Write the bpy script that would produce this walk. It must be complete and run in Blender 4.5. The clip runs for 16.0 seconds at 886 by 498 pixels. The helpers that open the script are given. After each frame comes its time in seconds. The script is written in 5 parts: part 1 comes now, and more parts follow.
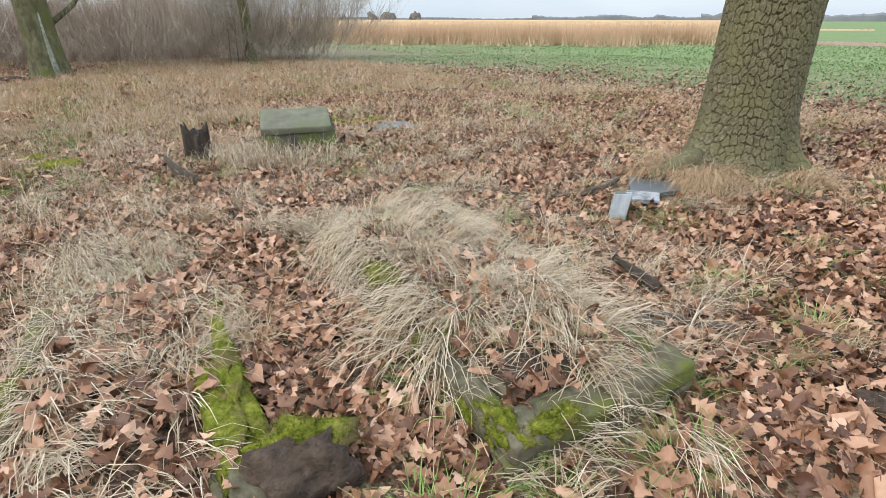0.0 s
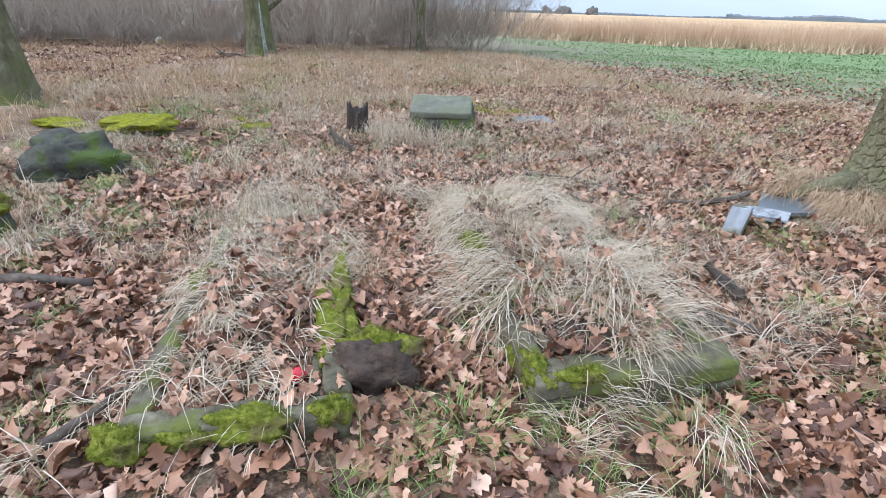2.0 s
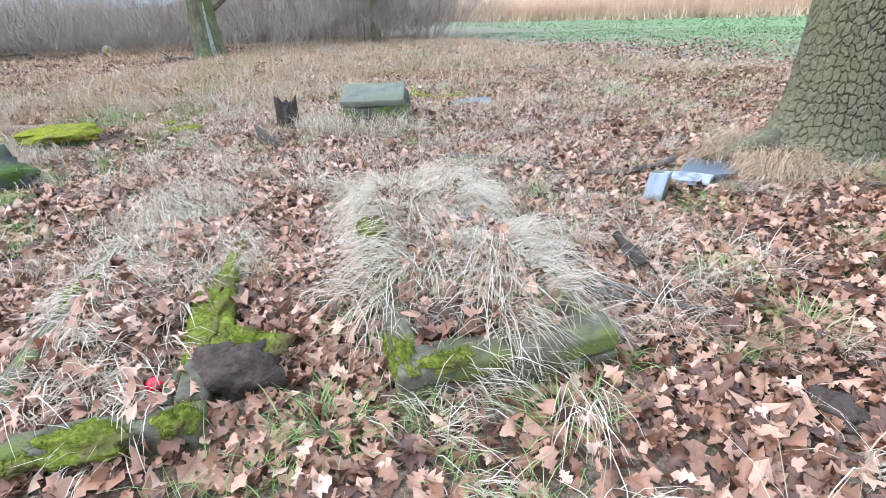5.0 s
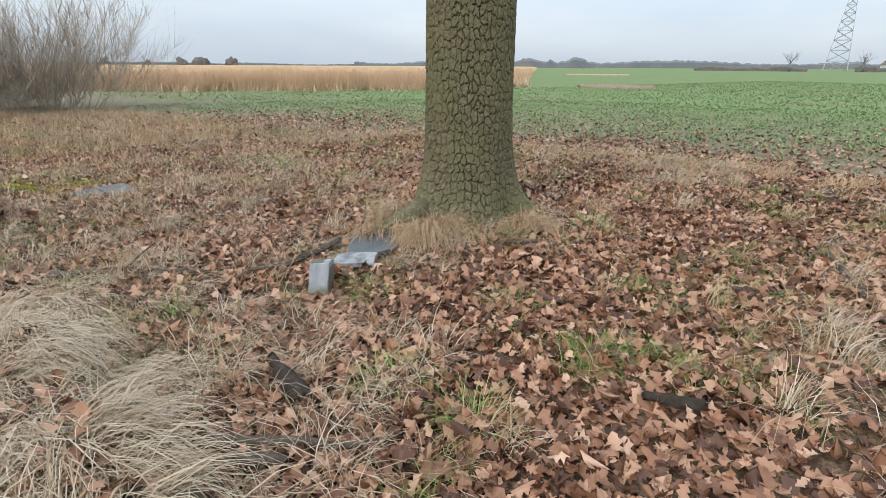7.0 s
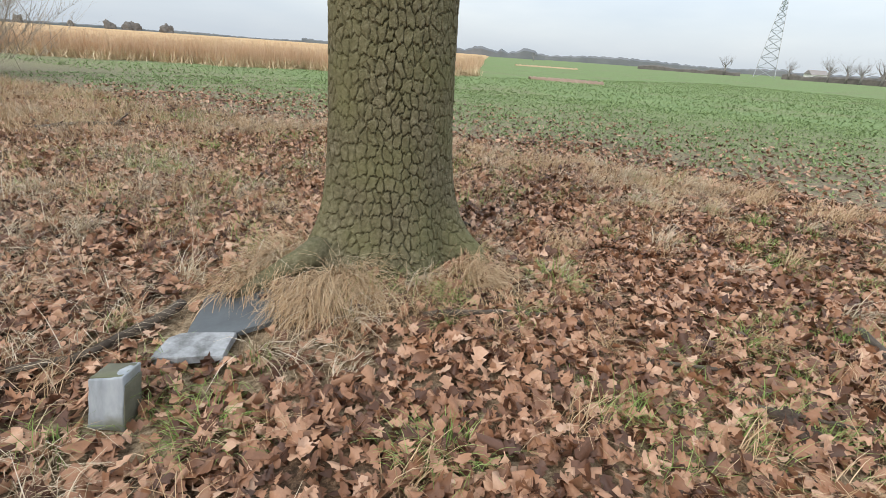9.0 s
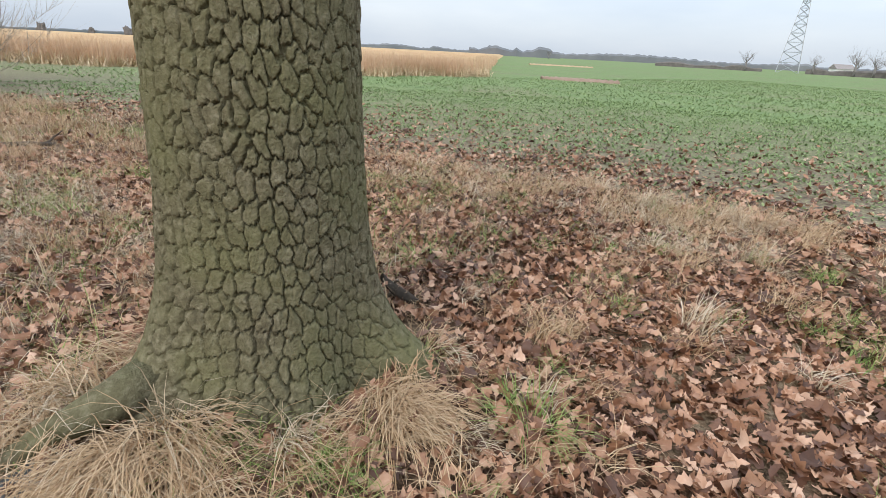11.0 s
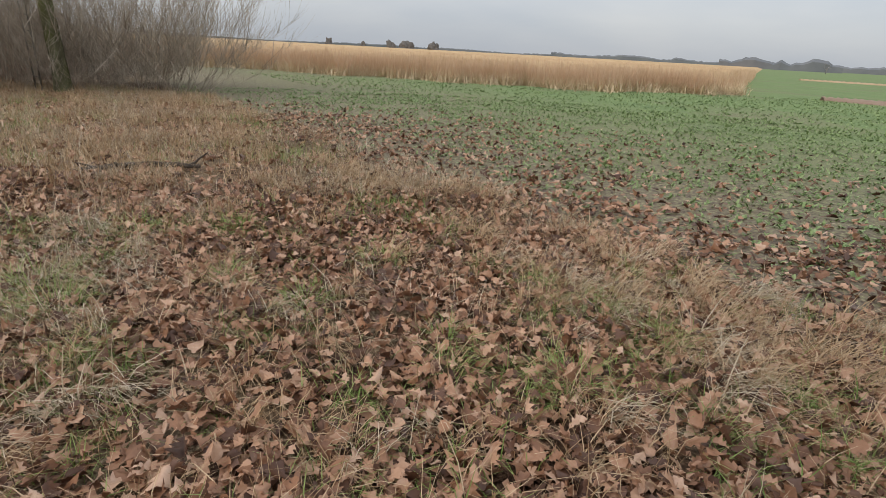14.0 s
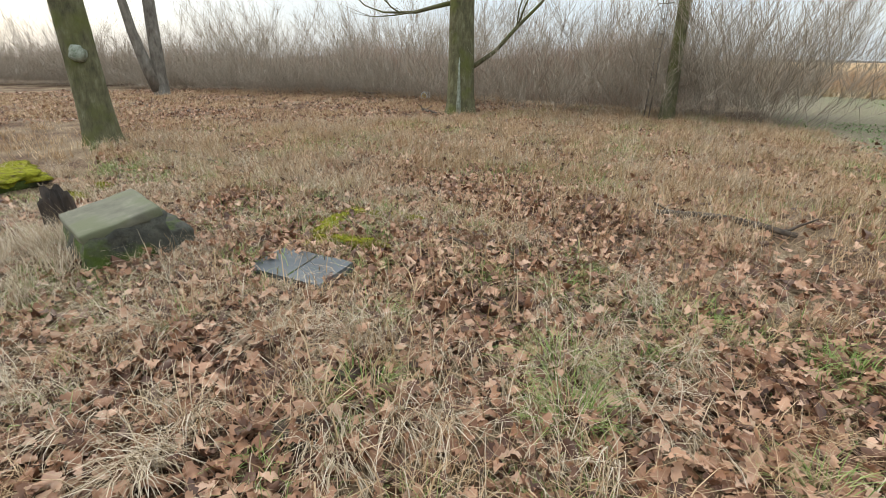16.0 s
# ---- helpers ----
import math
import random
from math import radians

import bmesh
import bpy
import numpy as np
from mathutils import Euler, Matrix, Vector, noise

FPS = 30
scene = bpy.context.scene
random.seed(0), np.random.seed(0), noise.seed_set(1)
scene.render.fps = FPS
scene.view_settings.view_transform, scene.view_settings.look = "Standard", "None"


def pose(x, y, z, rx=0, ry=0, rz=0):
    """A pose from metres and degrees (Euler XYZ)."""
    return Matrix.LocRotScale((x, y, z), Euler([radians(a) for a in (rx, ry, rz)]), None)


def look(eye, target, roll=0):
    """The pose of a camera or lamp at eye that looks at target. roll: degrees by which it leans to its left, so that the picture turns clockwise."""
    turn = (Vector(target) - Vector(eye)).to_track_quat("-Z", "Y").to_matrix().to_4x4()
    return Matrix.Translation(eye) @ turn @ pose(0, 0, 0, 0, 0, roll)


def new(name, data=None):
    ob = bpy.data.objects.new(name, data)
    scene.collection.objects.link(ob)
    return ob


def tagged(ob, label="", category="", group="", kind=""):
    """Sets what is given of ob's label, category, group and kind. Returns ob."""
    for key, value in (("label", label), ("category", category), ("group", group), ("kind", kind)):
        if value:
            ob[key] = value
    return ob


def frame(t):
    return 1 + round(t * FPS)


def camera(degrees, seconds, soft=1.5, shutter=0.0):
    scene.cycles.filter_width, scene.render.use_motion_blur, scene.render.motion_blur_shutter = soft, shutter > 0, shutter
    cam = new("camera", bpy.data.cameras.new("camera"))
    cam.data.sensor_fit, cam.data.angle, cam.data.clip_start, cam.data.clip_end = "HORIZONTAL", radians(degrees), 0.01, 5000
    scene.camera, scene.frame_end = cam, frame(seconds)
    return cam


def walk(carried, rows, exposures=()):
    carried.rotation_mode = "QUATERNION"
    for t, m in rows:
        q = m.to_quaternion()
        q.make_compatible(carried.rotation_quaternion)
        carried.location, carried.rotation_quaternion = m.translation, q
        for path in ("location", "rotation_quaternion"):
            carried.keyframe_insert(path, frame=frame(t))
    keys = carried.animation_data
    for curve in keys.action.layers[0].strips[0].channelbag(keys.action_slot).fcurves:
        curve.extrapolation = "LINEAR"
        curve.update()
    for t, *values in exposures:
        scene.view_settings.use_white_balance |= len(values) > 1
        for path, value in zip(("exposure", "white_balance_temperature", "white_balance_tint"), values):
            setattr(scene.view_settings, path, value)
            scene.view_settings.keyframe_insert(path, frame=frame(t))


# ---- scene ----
cam = camera(83.7, 16.0, soft=0.7)
PATH = [
    (0, (0.3, 0.534, 1.432), (0.388, 2.346, 0.59), 0.1),
    (0.5, (0.337, 0.402, 1.432), (0.143, 2.204, 0.588), -0.3),
    (1, (0.412, 0.19, 1.475), (0.079, 1.966, 0.617), 1.1),
    (1.5, (0.43, 0.092, 1.483), (0.031, 1.85, 0.617), 2.6),
    (2, (0.595, 0.144, 1.486), (0.139, 1.886, 0.616), 1.7),
    (2.5, (0.838, 0.211, 1.514), (0.285, 1.937, 0.668), -0.5),
    (3, (0.966, 0.236, 1.54), (0.33, 1.931, 0.689), -2.6),
    (3.2, (0.975, 0.248, 1.538), (0.322, 1.927, 0.671), -3.3),
    (5.3, (1.082, 0.416, 1.404), (0.831, 2.181, 0.498), -1.4),
    (5.5, (1.052, 0.467, 1.415), (0.954, 2.26, 0.535), 0.2),
    (6, (1.033, 0.594, 1.435), (1.281, 2.402, 0.616), 2.4),
    (6.5, (1.2, 0.756, 1.412), (1.684, 2.537, 0.641), 1.2),
    (7, (1.517, 0.971, 1.444), (2.206, 2.715, 0.75), 0.3),
    (7.5, (1.642, 1.14, 1.446), (2.512, 2.814, 0.78), 1.6),
    (8, (1.779, 1.59, 1.407), (2.743, 3.197, 0.708), 3.8),
    (8.5, (1.899, 1.872, 1.428), (2.811, 3.491, 0.688), 4.4),
    (9, (2.255, 2.172, 1.45), (3.132, 3.81, 0.711), 4.0),
    (9.2, (2.281, 2.264, 1.497), (3.226, 3.881, 0.793), 6.5),
    (11.3, (3.381, 3.34, 1.498), (4.194, 5.009, 0.753), 2.8),
    (11.5, (3.432, 3.477, 1.471), (4.292, 5.118, 0.717), 3.6),
    (12, (3.576, 3.871, 1.504), (4.551, 5.435, 0.729), 4.2),
    (12.5, (3.818, 4.221, 1.486), (4.812, 5.775, 0.714), 3.6),
    (13, (4.174, 4.693, 1.566), (5.162, 6.281, 0.857), 4.8),
    (13.5, (4.379, 5.248, 1.486), (5.312, 6.892, 0.833), 7.6),
    (14, (4.269, 5.551, 1.525), (4.317, 7.407, 0.779), 3.1),
    (14.5, (4.112, 5.958, 1.531), (3.402, 7.645, 0.723), -1.0),
    (15, (3.932, 6.231, 1.53), (2.993, 7.82, 0.758), 0.2),
    (15.5, (3.638, 6.537, 1.534), (2.449, 7.969, 0.801), 1.8),
    (16, (3.361, 6.651, 1.523), (1.762, 7.616, 0.807), 0.4),
]
EXPOSURE = [
    (0.0, 0.33, 6500, 9), (0.5, 0.45, 5800, 12), (1.5, 0.46, 5650, 12), (3.2, 0.46, 5550, 12), (5.3, 0.93, 5350, 11), (5.6, 0.88, 5350, 11), (6.0, 0.27, 5450, 13),
    (6.5, -0.02, 6900, 10), (7.0, 0.03, 6500, 10), (7.5, -0.34, 6950, 10), (8.5, -0.12, 7100, 9), (9.0, 0.1, 6800, 10), (11.5, 0.13, 6400, 12), (12.0, 0.23, 6100, 14), (12.5, 0.18, 6200, 15),
    (13.0, 0.08, 6200, 14), (13.5, -0.57, 6700, 15), (14.0, -0.37, 7000, 13), (14.5, 0.08, 7200, 12), (15.0, 0.68, 5800, 9), (15.5, 0.18, 5900, 8), (16.0, 0.18, 6900, 8),
]
walk(cam, [(t, look(eye, target, roll)) for t, eye, target, roll in PATH], EXPOSURE)

# ---------------------------------------------------------------- world and light
SUN_UP, SUN_TURN = radians(24), radians(250)
world = bpy.data.worlds.new("overcast_sky")
scene.world = world
world.use_nodes = True
wn = world.node_tree.nodes
wl = world.node_tree.links
sky = wn.new("ShaderNodeTexSky")
sky.sky_type = "NISHITA"
sky.sun_disc = False
sky.sun_elevation, sky.sun_rotation = SUN_UP, SUN_TURN
sky.air_density, sky.dust_density = 1.0, 2.0
dim = wn.new("ShaderNodeMix")
dim.data_type = "RGBA"
dim.inputs["Factor"].default_value = 0.82
cloud_co = wn.new("ShaderNodeTexCoord")
cloud = wn.new("ShaderNodeTexNoise")
cloud.inputs["Scale"].default_value = 2.2
cloud.inputs["Detail"].default_value = 5.0
cloud_map = wn.new("ShaderNodeMapping")
cloud_map.inputs["Scale"].default_value = (1.0, 1.0, 4.0)
cloud_ramp = wn.new("ShaderNodeValToRGB")
cloud_ramp.color_ramp.elements[0].position = 0.3
cloud_ramp.color_ramp.elements[0].color = (5.9, 6.9, 8.2, 1)
cloud_ramp.color_ramp.elements[1].position = 0.75
cloud_ramp.color_ramp.elements[1].color = (8.0, 8.7, 9.4, 1)
wl.new(cloud_co.outputs["Generated"], cloud_map.inputs["Vector"])
wl.new(cloud_map.outputs["Vector"], cloud.inputs["Vector"])
wl.new(cloud.outputs["Fac"], cloud_ramp.inputs["Fac"])
wl.new(sky.outputs["Color"], dim.inputs["A"])
wl.new(cloud_ramp.outputs["Color"], dim.inputs["B"])
# an overcast sky is about three times as bright overhead as at the horizon
updown = wn.new("ShaderNodeSeparateXYZ")
wl.new(cloud_co.outputs["Generated"], updown.inputs[0])
lift = wn.new("ShaderNodeMapRange")
lift.inputs["To Min"].default_value, lift.inputs["To Max"].default_value = 1.0, 3.0
wl.new(updown.outputs["Z"], lift.inputs["Value"])
grow = wn.new("ShaderNodeVectorMath")
grow.operation = "SCALE"
wl.new(dim.outputs["Result"], grow.inputs[0])
wl.new(lift.outputs["Result"], grow.inputs["Scale"])
wl.new(grow.outputs["Vector"], wn["Background"].inputs["Color"])
wn["Background"].inputs["Strength"].default_value = 0.1

sun_data = bpy.data.lights.new("sun", "SUN")
sun_data.energy, sun_data.angle, sun_data.color = 1.5, radians(25), (1.0, 0.95, 0.88)
sun_lamp = new("sun", sun_data)
sun_lamp.matrix_world = look((-20, -14, 18), (0, 0, 0))


# ---------------------------------------------------------------- materials
def shade(name, stops, scale=8.0, rough=0.85, bump=0.3, bump_scale=60.0, bump_far=0.004, spread=0.0, island=False, stretch=(1, 1, 1),
          second=None, second_scale=2.0, second_range=(0.5, 0.62), metallic=0.0, spec=0.3, sheen=0.0, translucent=0.0):
    """A surface of noise-driven colours; island: the colour also varies from piece to piece."""
    m = bpy.data.materials.new(name)
    m.use_nodes = True
    n, l = m.node_tree.nodes, m.node_tree.links
    b = n["Principled BSDF"]
    b.inputs["Roughness"].default_value = rough
    b.inputs["Metallic"].default_value = metallic
    b.inputs["Specular IOR Level"].default_value = spec
    co = n.new("ShaderNodeTexCoord")
    mp = n.new("ShaderNodeMapping")
    mp.inputs["Scale"].default_value = stretch
    l.new(co.outputs["Object"], mp.inputs["Vector"])
    tex = n.new("ShaderNodeTexNoise")
    tex.inputs["Scale"].default_value = scale
    tex.inputs["Detail"].default_value = 7.0
    tex.inputs["Roughness"].default_value = 0.65
    l.new(mp.outputs["Vector"], tex.inputs["Vector"])
    fac = tex.outputs["Fac"]
    if island:
        geo = n.new("ShaderNodeNewGeometry")
        mix = n.new("ShaderNodeMath")
        mix.operation = "MULTIPLY_ADD"
        l.new(geo.outputs["Random Per Island"], mix.inputs[0])
        mix.inputs[1].default_value = 1.0 - spread
        sc = n.new("ShaderNodeMath")
        sc.operation = "MULTIPLY"
        l.new(fac, sc.inputs[0])
        sc.inputs[1].default_value = spread
        l.new(sc.outputs[0], mix.inputs[2])
        fac = mix.outputs[0]
    ramp = n.new("ShaderNodeValToRGB")
    el = ramp.color_ramp.elements
    while len(el) < len(stops):
        el.new(0.5)
    for e, (p, c) in zip(el, stops):
        e.position, e.color = p, (*c, 1)
    l.new(fac, ramp.inputs["Fac"])
    colour = ramp.outputs["Color"]
    if second:
        t2 = n.new("ShaderNodeTexNoise")
        t2.inputs["Scale"].default_value = second_scale
        t2.inputs["Detail"].default_value = 5.0
        l.new(co.outputs["Object"], t2.inputs["Vector"])
        mr = n.new("ShaderNodeMapRange")
        mr.inputs["From Min"].default_value, mr.inputs["From Max"].default_value = second_range
        l.new(t2.outputs["Fac"], mr.inputs["Value"])
        mc = n.new("ShaderNodeMix")
        mc.data_type = "RGBA"
        l.new(mr.outputs["Result"], mc.inputs["Factor"])
        l.new(colour, mc.inputs["A"])
        mc.inputs["B"].default_value = (*second, 1)
        colour = mc.outputs["Result"]
    l.new(colour, b.inputs["Base Color"])
    if bump:
        bt = n.new("ShaderNodeTexNoise")
        bt.inputs["Scale"].default_value = bump_scale
        bt.inputs["Detail"].default_value = 6.0
        l.new(mp.outputs["Vector"], bt.inputs["Vector"])
        bp = n.new("ShaderNodeBump")
        bp.inputs["Strength"].default_value = bump
        bp.inputs["Distance"].default_value = bump_far
        l.new(bt.outputs["Fac"], bp.inputs["Height"])
        l.new(bp.outputs["Normal"], b.inputs["Normal"])
    if translucent:
        tr = n.new("ShaderNodeBsdfTranslucent")
        l.new(colour, tr.inputs["Color"])
        ms = n.new("ShaderNodeMixShader")
        ms.inputs[0].default_value = translucent
        l.new(b.outputs[0], ms.inputs[1])
        l.new(tr.outputs[0], ms.inputs[2])
        l.new(ms.outputs[0], n["Material Output"].inputs["Surface"])
    return m


M_BARK = shade("oak_bark", [(0.3, (0.06, 0.05, 0.032)), (0.5, (0.13, 0.112, 0.069)), (0.7, (0.235, 0.208, 0.142))], scale=34, bump=1.0, bump_scale=110,
               bump_far=0.008, second=(0.15, 0.145, 0.068), second_scale=2.6, second_range=(0.35, 0.8), rough=0.92, spec=0.15)
M_BARK_GREEN = shade("algae_bark", [(0.3, (0.055, 0.05, 0.03)), (0.55, (0.125, 0.118, 0.065)), (0.75, (0.2, 0.195, 0.125))], scale=9, bump=0.8, bump_scale=35,
                     bump_far=0.02, stretch=(1, 1, 0.35), second=(0.1, 0.105, 0.036), second_scale=1.6, rough=0.92, spec=0.15)
M_BARK_GREY = shade("grey_bark", [(0.3, (0.09, 0.075, 0.06)), (0.6, (0.2, 0.18, 0.15)), (0.8, (0.3, 0.28, 0.25))], scale=7, bump=0.6, bump_scale=30,
                    bump_far=0.015, stretch=(1, 1, 0.4), rough=0.92, spec=0.15)
M_LICHEN = shade("pale_lichen_bark", [(0.35, (0.12, 0.135, 0.09)), (0.6, (0.255, 0.27, 0.217))], scale=12, bump=0.5, rough=0.95)
M_TWIG = shade("thicket_twigs", [(0.0, (0.15, 0.12, 0.09)), (0.5, (0.32, 0.265, 0.205)), (1.0, (0.5, 0.43, 0.35))], island=True, spread=0.3, bump=0, rough=0.9)
# paler and greyer than near twigs: distance haze mixed into the colour
M_TWIG_HAZED = shade("hazed_distant_twigs", [(0.0, (0.16, 0.15, 0.145)), (0.5, (0.24, 0.225, 0.215)), (1.0, (0.33, 0.31, 0.3))], island=True, spread=0.3, bump=0, rough=1.0, spec=0.0)
M_DEADWOOD = shade("dead_wood", [(0.3, (0.04, 0.03, 0.023)), (0.6, (0.1, 0.078, 0.06)), (0.8, (0.19, 0.15, 0.12))], scale=12, bump=0.9, bump_scale=50,
                   bump_far=0.008, stretch=(1, 1, 1), rough=0.9)
M_STUMP = shade("charred_stump_wood", [(0.35, (0.015, 0.012, 0.01)), (0.6, (0.06, 0.045, 0.035)), (0.8, (0.16, 0.12, 0.09))], scale=9, bump=1.0, bump_scale=30,
                bump_far=0.02, stretch=(1, 1, 0.2), rough=0.95)
M_CONCRETE = shade("weathered_concrete", [(0.3, (0.055, 0.048, 0.03)), (0.55, (0.135, 0.118, 0.078)), (0.75, (0.23, 0.205, 0.145))], scale=12, bump=0.9, bump_scale=70,
                   bump_far=0.006, second=(0.105, 0.115, 0.028), second_scale=5.5, second_range=(0.47, 0.62), rough=0.93, spec=0.15)
M_STONE_GREEN = shade("algae_stone", [(0.3, (0.085, 0.082, 0.058)), (0.6, (0.15, 0.145, 0.105)), (0.8, (0.21, 0.203, 0.155))], scale=5, bump=0.5, bump_scale=60,
                      second=(0.115, 0.12, 0.07), second_scale=3, rough=0.9)
M_STONE_DARK = shade("dark_rough_stone", [(0.3, (0.03, 0.03, 0.024)), (0.6, (0.075, 0.072, 0.055)), (0.8, (0.14, 0.135, 0.11))], scale=7, bump=1.0, bump_scale=26,
                     bump_far=0.02, second=(0.06, 0.085, 0.015), second_scale=4, rough=0.93)
M_SLATE = shade("wet_slate", [(0.3, (0.05, 0.056, 0.06)), (0.6, (0.085, 0.094, 0.1)), (0.8, (0.125, 0.135, 0.142))], scale=4, bump=0.4, bump_scale=25, rough=0.42, spec=0.4)
M_MARKER = shade("grey_marker_stone", [(0.3, (0.15, 0.165, 0.175)), (0.5, (0.28, 0.3, 0.32)), (0.72, (0.4, 0.42, 0.44))], scale=9, stretch=(1, 1, 0.3), bump=0.6, bump_scale=50, second=(0.2, 0.205, 0.17), second_scale=5, rough=0.6)
M_SLATE_PALE = shade("pale_broken_stone", [(0.35, (0.12, 0.12, 0.118)), (0.52, (0.26, 0.265, 0.27)), (0.75, (0.4, 0.405, 0.41))], scale=10, bump=0.5, rough=0.55)
M_MOSS = shade("moss", [(0.3, (0.055, 0.065, 0.01)), (0.5, (0.15, 0.165, 0.022)), (0.72, (0.29, 0.28, 0.06))], scale=30, bump=1.0, bump_scale=160,
               bump_far=0.012, second=(0.13, 0.1, 0.045), second_scale=9, second_range=(0.52, 0.68), rough=1.0, spec=0.05)
M_MOSS_YELLOW = shade("yellow_moss", [(0.3, (0.09, 0.095, 0.01)), (0.55, (0.23, 0.225, 0.022)), (0.75, (0.36, 0.33, 0.055))], scale=20, bump=1.0, bump_scale=120,
                      bump_far=0.012, second=(0.14, 0.105, 0.05), second_scale=7, second_range=(0.58, 0.74), rough=1.0, spec=0.05)
M_EARTH = shade("dark_earth", [(0.3, (0.03, 0.02, 0.014)), (0.6, (0.08, 0.055, 0.04)), (0.8, (0.16, 0.115, 0.085))], scale=16, bump=1.0, bump_scale=45,
                bump_far=0.02, rough=0.97)
M_RED = shade("red_plastic", [(0.3, (0.42, 0.012, 0.02)), (0.7, (0.55, 0.02, 0.035))], scale=12, bump=0, rough=0.25, spec=0.5)
M_WHITE = shade("white_plastic", [(0.3, (0.62, 0.63, 0.62)), (0.7, (0.78, 0.78, 0.77))], scale=12, bump=0.1, rough=0.4)
M_YELLOW = shade("yellow_plastic", [(0.3, (0.6, 0.42, 0.06)), (0.7, (0.7, 0.5, 0.08))], scale=12, bump=0, rough=0.4)
M_STEEL = shade("galvanised_steel", [(0.3, (0.3, 0.32, 0.34)), (0.7, (0.42, 0.44, 0.46))], scale=3, bump=0, rough=0.5, metallic=0.6)
M_INSUL = shade("insulator_glass", [(0.3, (0.3, 0.36, 0.38)), (0.7, (0.4, 0.46, 0.48))], scale=3, bump=0, rough=0.3)
# bluish grey: the haze of distance is put into the woods' colour
M_FAR_HAZED = shade("hazed_far_woods", [(0.3, (0.13, 0.14, 0.15)), (0.7, (0.2, 0.205, 0.21))], scale=0.03, bump=0, rough=1.0, spec=0.0)
M_FAR_HEDGE = shade("far_hedge", [(0.3, (0.1, 0.092, 0.085)), (0.7, (0.17, 0.155, 0.14))], scale=0.6, bump=0, rough=1.0, spec=0.0)
M_HOUSE = shade("house_render", [(0.3, (0.66, 0.65, 0.62)), (0.7, (0.78, 0.77, 0.74))], scale=0.6, bump=0)
M_ROOF = shade("roof_tiles", [(0.3, (0.2, 0.18, 0.17)), (0.7, (0.3, 0.27, 0.255))], scale=2, bump=0)
M_PANE = shade("window_glass", [(0.3, (0.03, 0.035, 0.04)), (0.7, (0.05, 0.055, 0.06))], scale=1, bump=0, rough=0.08, spec=0.5)
M_LEAF = shade("fallen_oak_leaves", [(0.0, (0.04, 0.018, 0.011)), (0.25, (0.105, 0.046, 0.025)), (0.52, (0.28, 0.135, 0.073)), (0.78, (0.46, 0.265, 0.165)), (1.0, (0.64, 0.45, 0.335))],
               island=True, spread=0.25, scale=45, bump=0.25, bump_scale=120, rough=0.5, spec=0.4, translucent=0.05)
M_STRAW = shade("bleached_grass", [(0.0, (0.22, 0.155, 0.09)), (0.35, (0.41, 0.315, 0.205)), (0.7, (0.56, 0.46, 0.335)), (1.0, (0.66, 0.57, 0.46))],
                island=True, spread=0.15, scale=20, bump=0, rough=0.7, spec=0.25, translucent=0.15)
M_TAN = shade("tan_grass", [(0.0, (0.27, 0.165, 0.085)), (0.5, (0.48, 0.33, 0.195)), (1.0, (0.64, 0.49, 0.33))],
              island=True, spread=0.15, scale=20, bump=0, rough=0.75, spec=0.2, translucent=0.15)
M_GREEN = shade("green_grass", [(0.0, (0.1, 0.16, 0.035)), (0.5, (0.2, 0.28, 0.07)), (1.0, (0.4, 0.44, 0.18))],
                island=True, spread=0.15, scale=20, bump=0, rough=0.6, spec=0.25, translucent=0.2)
M_CROP = shade("rape_leaves", [(0.0, (0.1, 0.15, 0.055)), (0.5, (0.19, 0.265, 0.1)), (1.0, (0.33, 0.4, 0.19))],
               island=True, spread=0.2, scale=20, bump=0, rough=0.6, spec=0.25, translucent=0.15)
M_REED = shade("dry_reeds", [(0.0, (0.48, 0.32, 0.2)), (0.5, (0.56, 0.385, 0.25)), (1.0, (0.63, 0.46, 0.32))], island=True, spread=0.3, scale=0.5, bump=0, rough=0.8, spec=0.2, translucent=0.3)
M_REED_PALE = shade("pale_straw", [(0.0, (0.46, 0.34, 0.2)), (0.5, (0.58, 0.45, 0.29)), (1.0, (0.66, 0.55, 0.38))], island=True, spread=0.3, scale=0.5, bump=0, rough=0.8, spec=0.2)
M_REED_MASS = shade("reed_bed", [(0.3, (0.4, 0.265, 0.15)), (0.5, (0.48, 0.33, 0.19)), (0.7, (0.56, 0.41, 0.25))], scale=0.35, bump=0, rough=1.0, spec=0.0,
                    second=(0.42, 0.29, 0.17), second_scale=0.02)
M_REED_BROWN = shade("brown_reeds", [(0.0, (0.23, 0.155, 0.115)), (0.5, (0.36, 0.26, 0.2)), (1.0, (0.5, 0.38, 0.3))], island=True, spread=0.3, scale=0.5, bump=0, rough=0.9, spec=0.1, translucent=0.2)


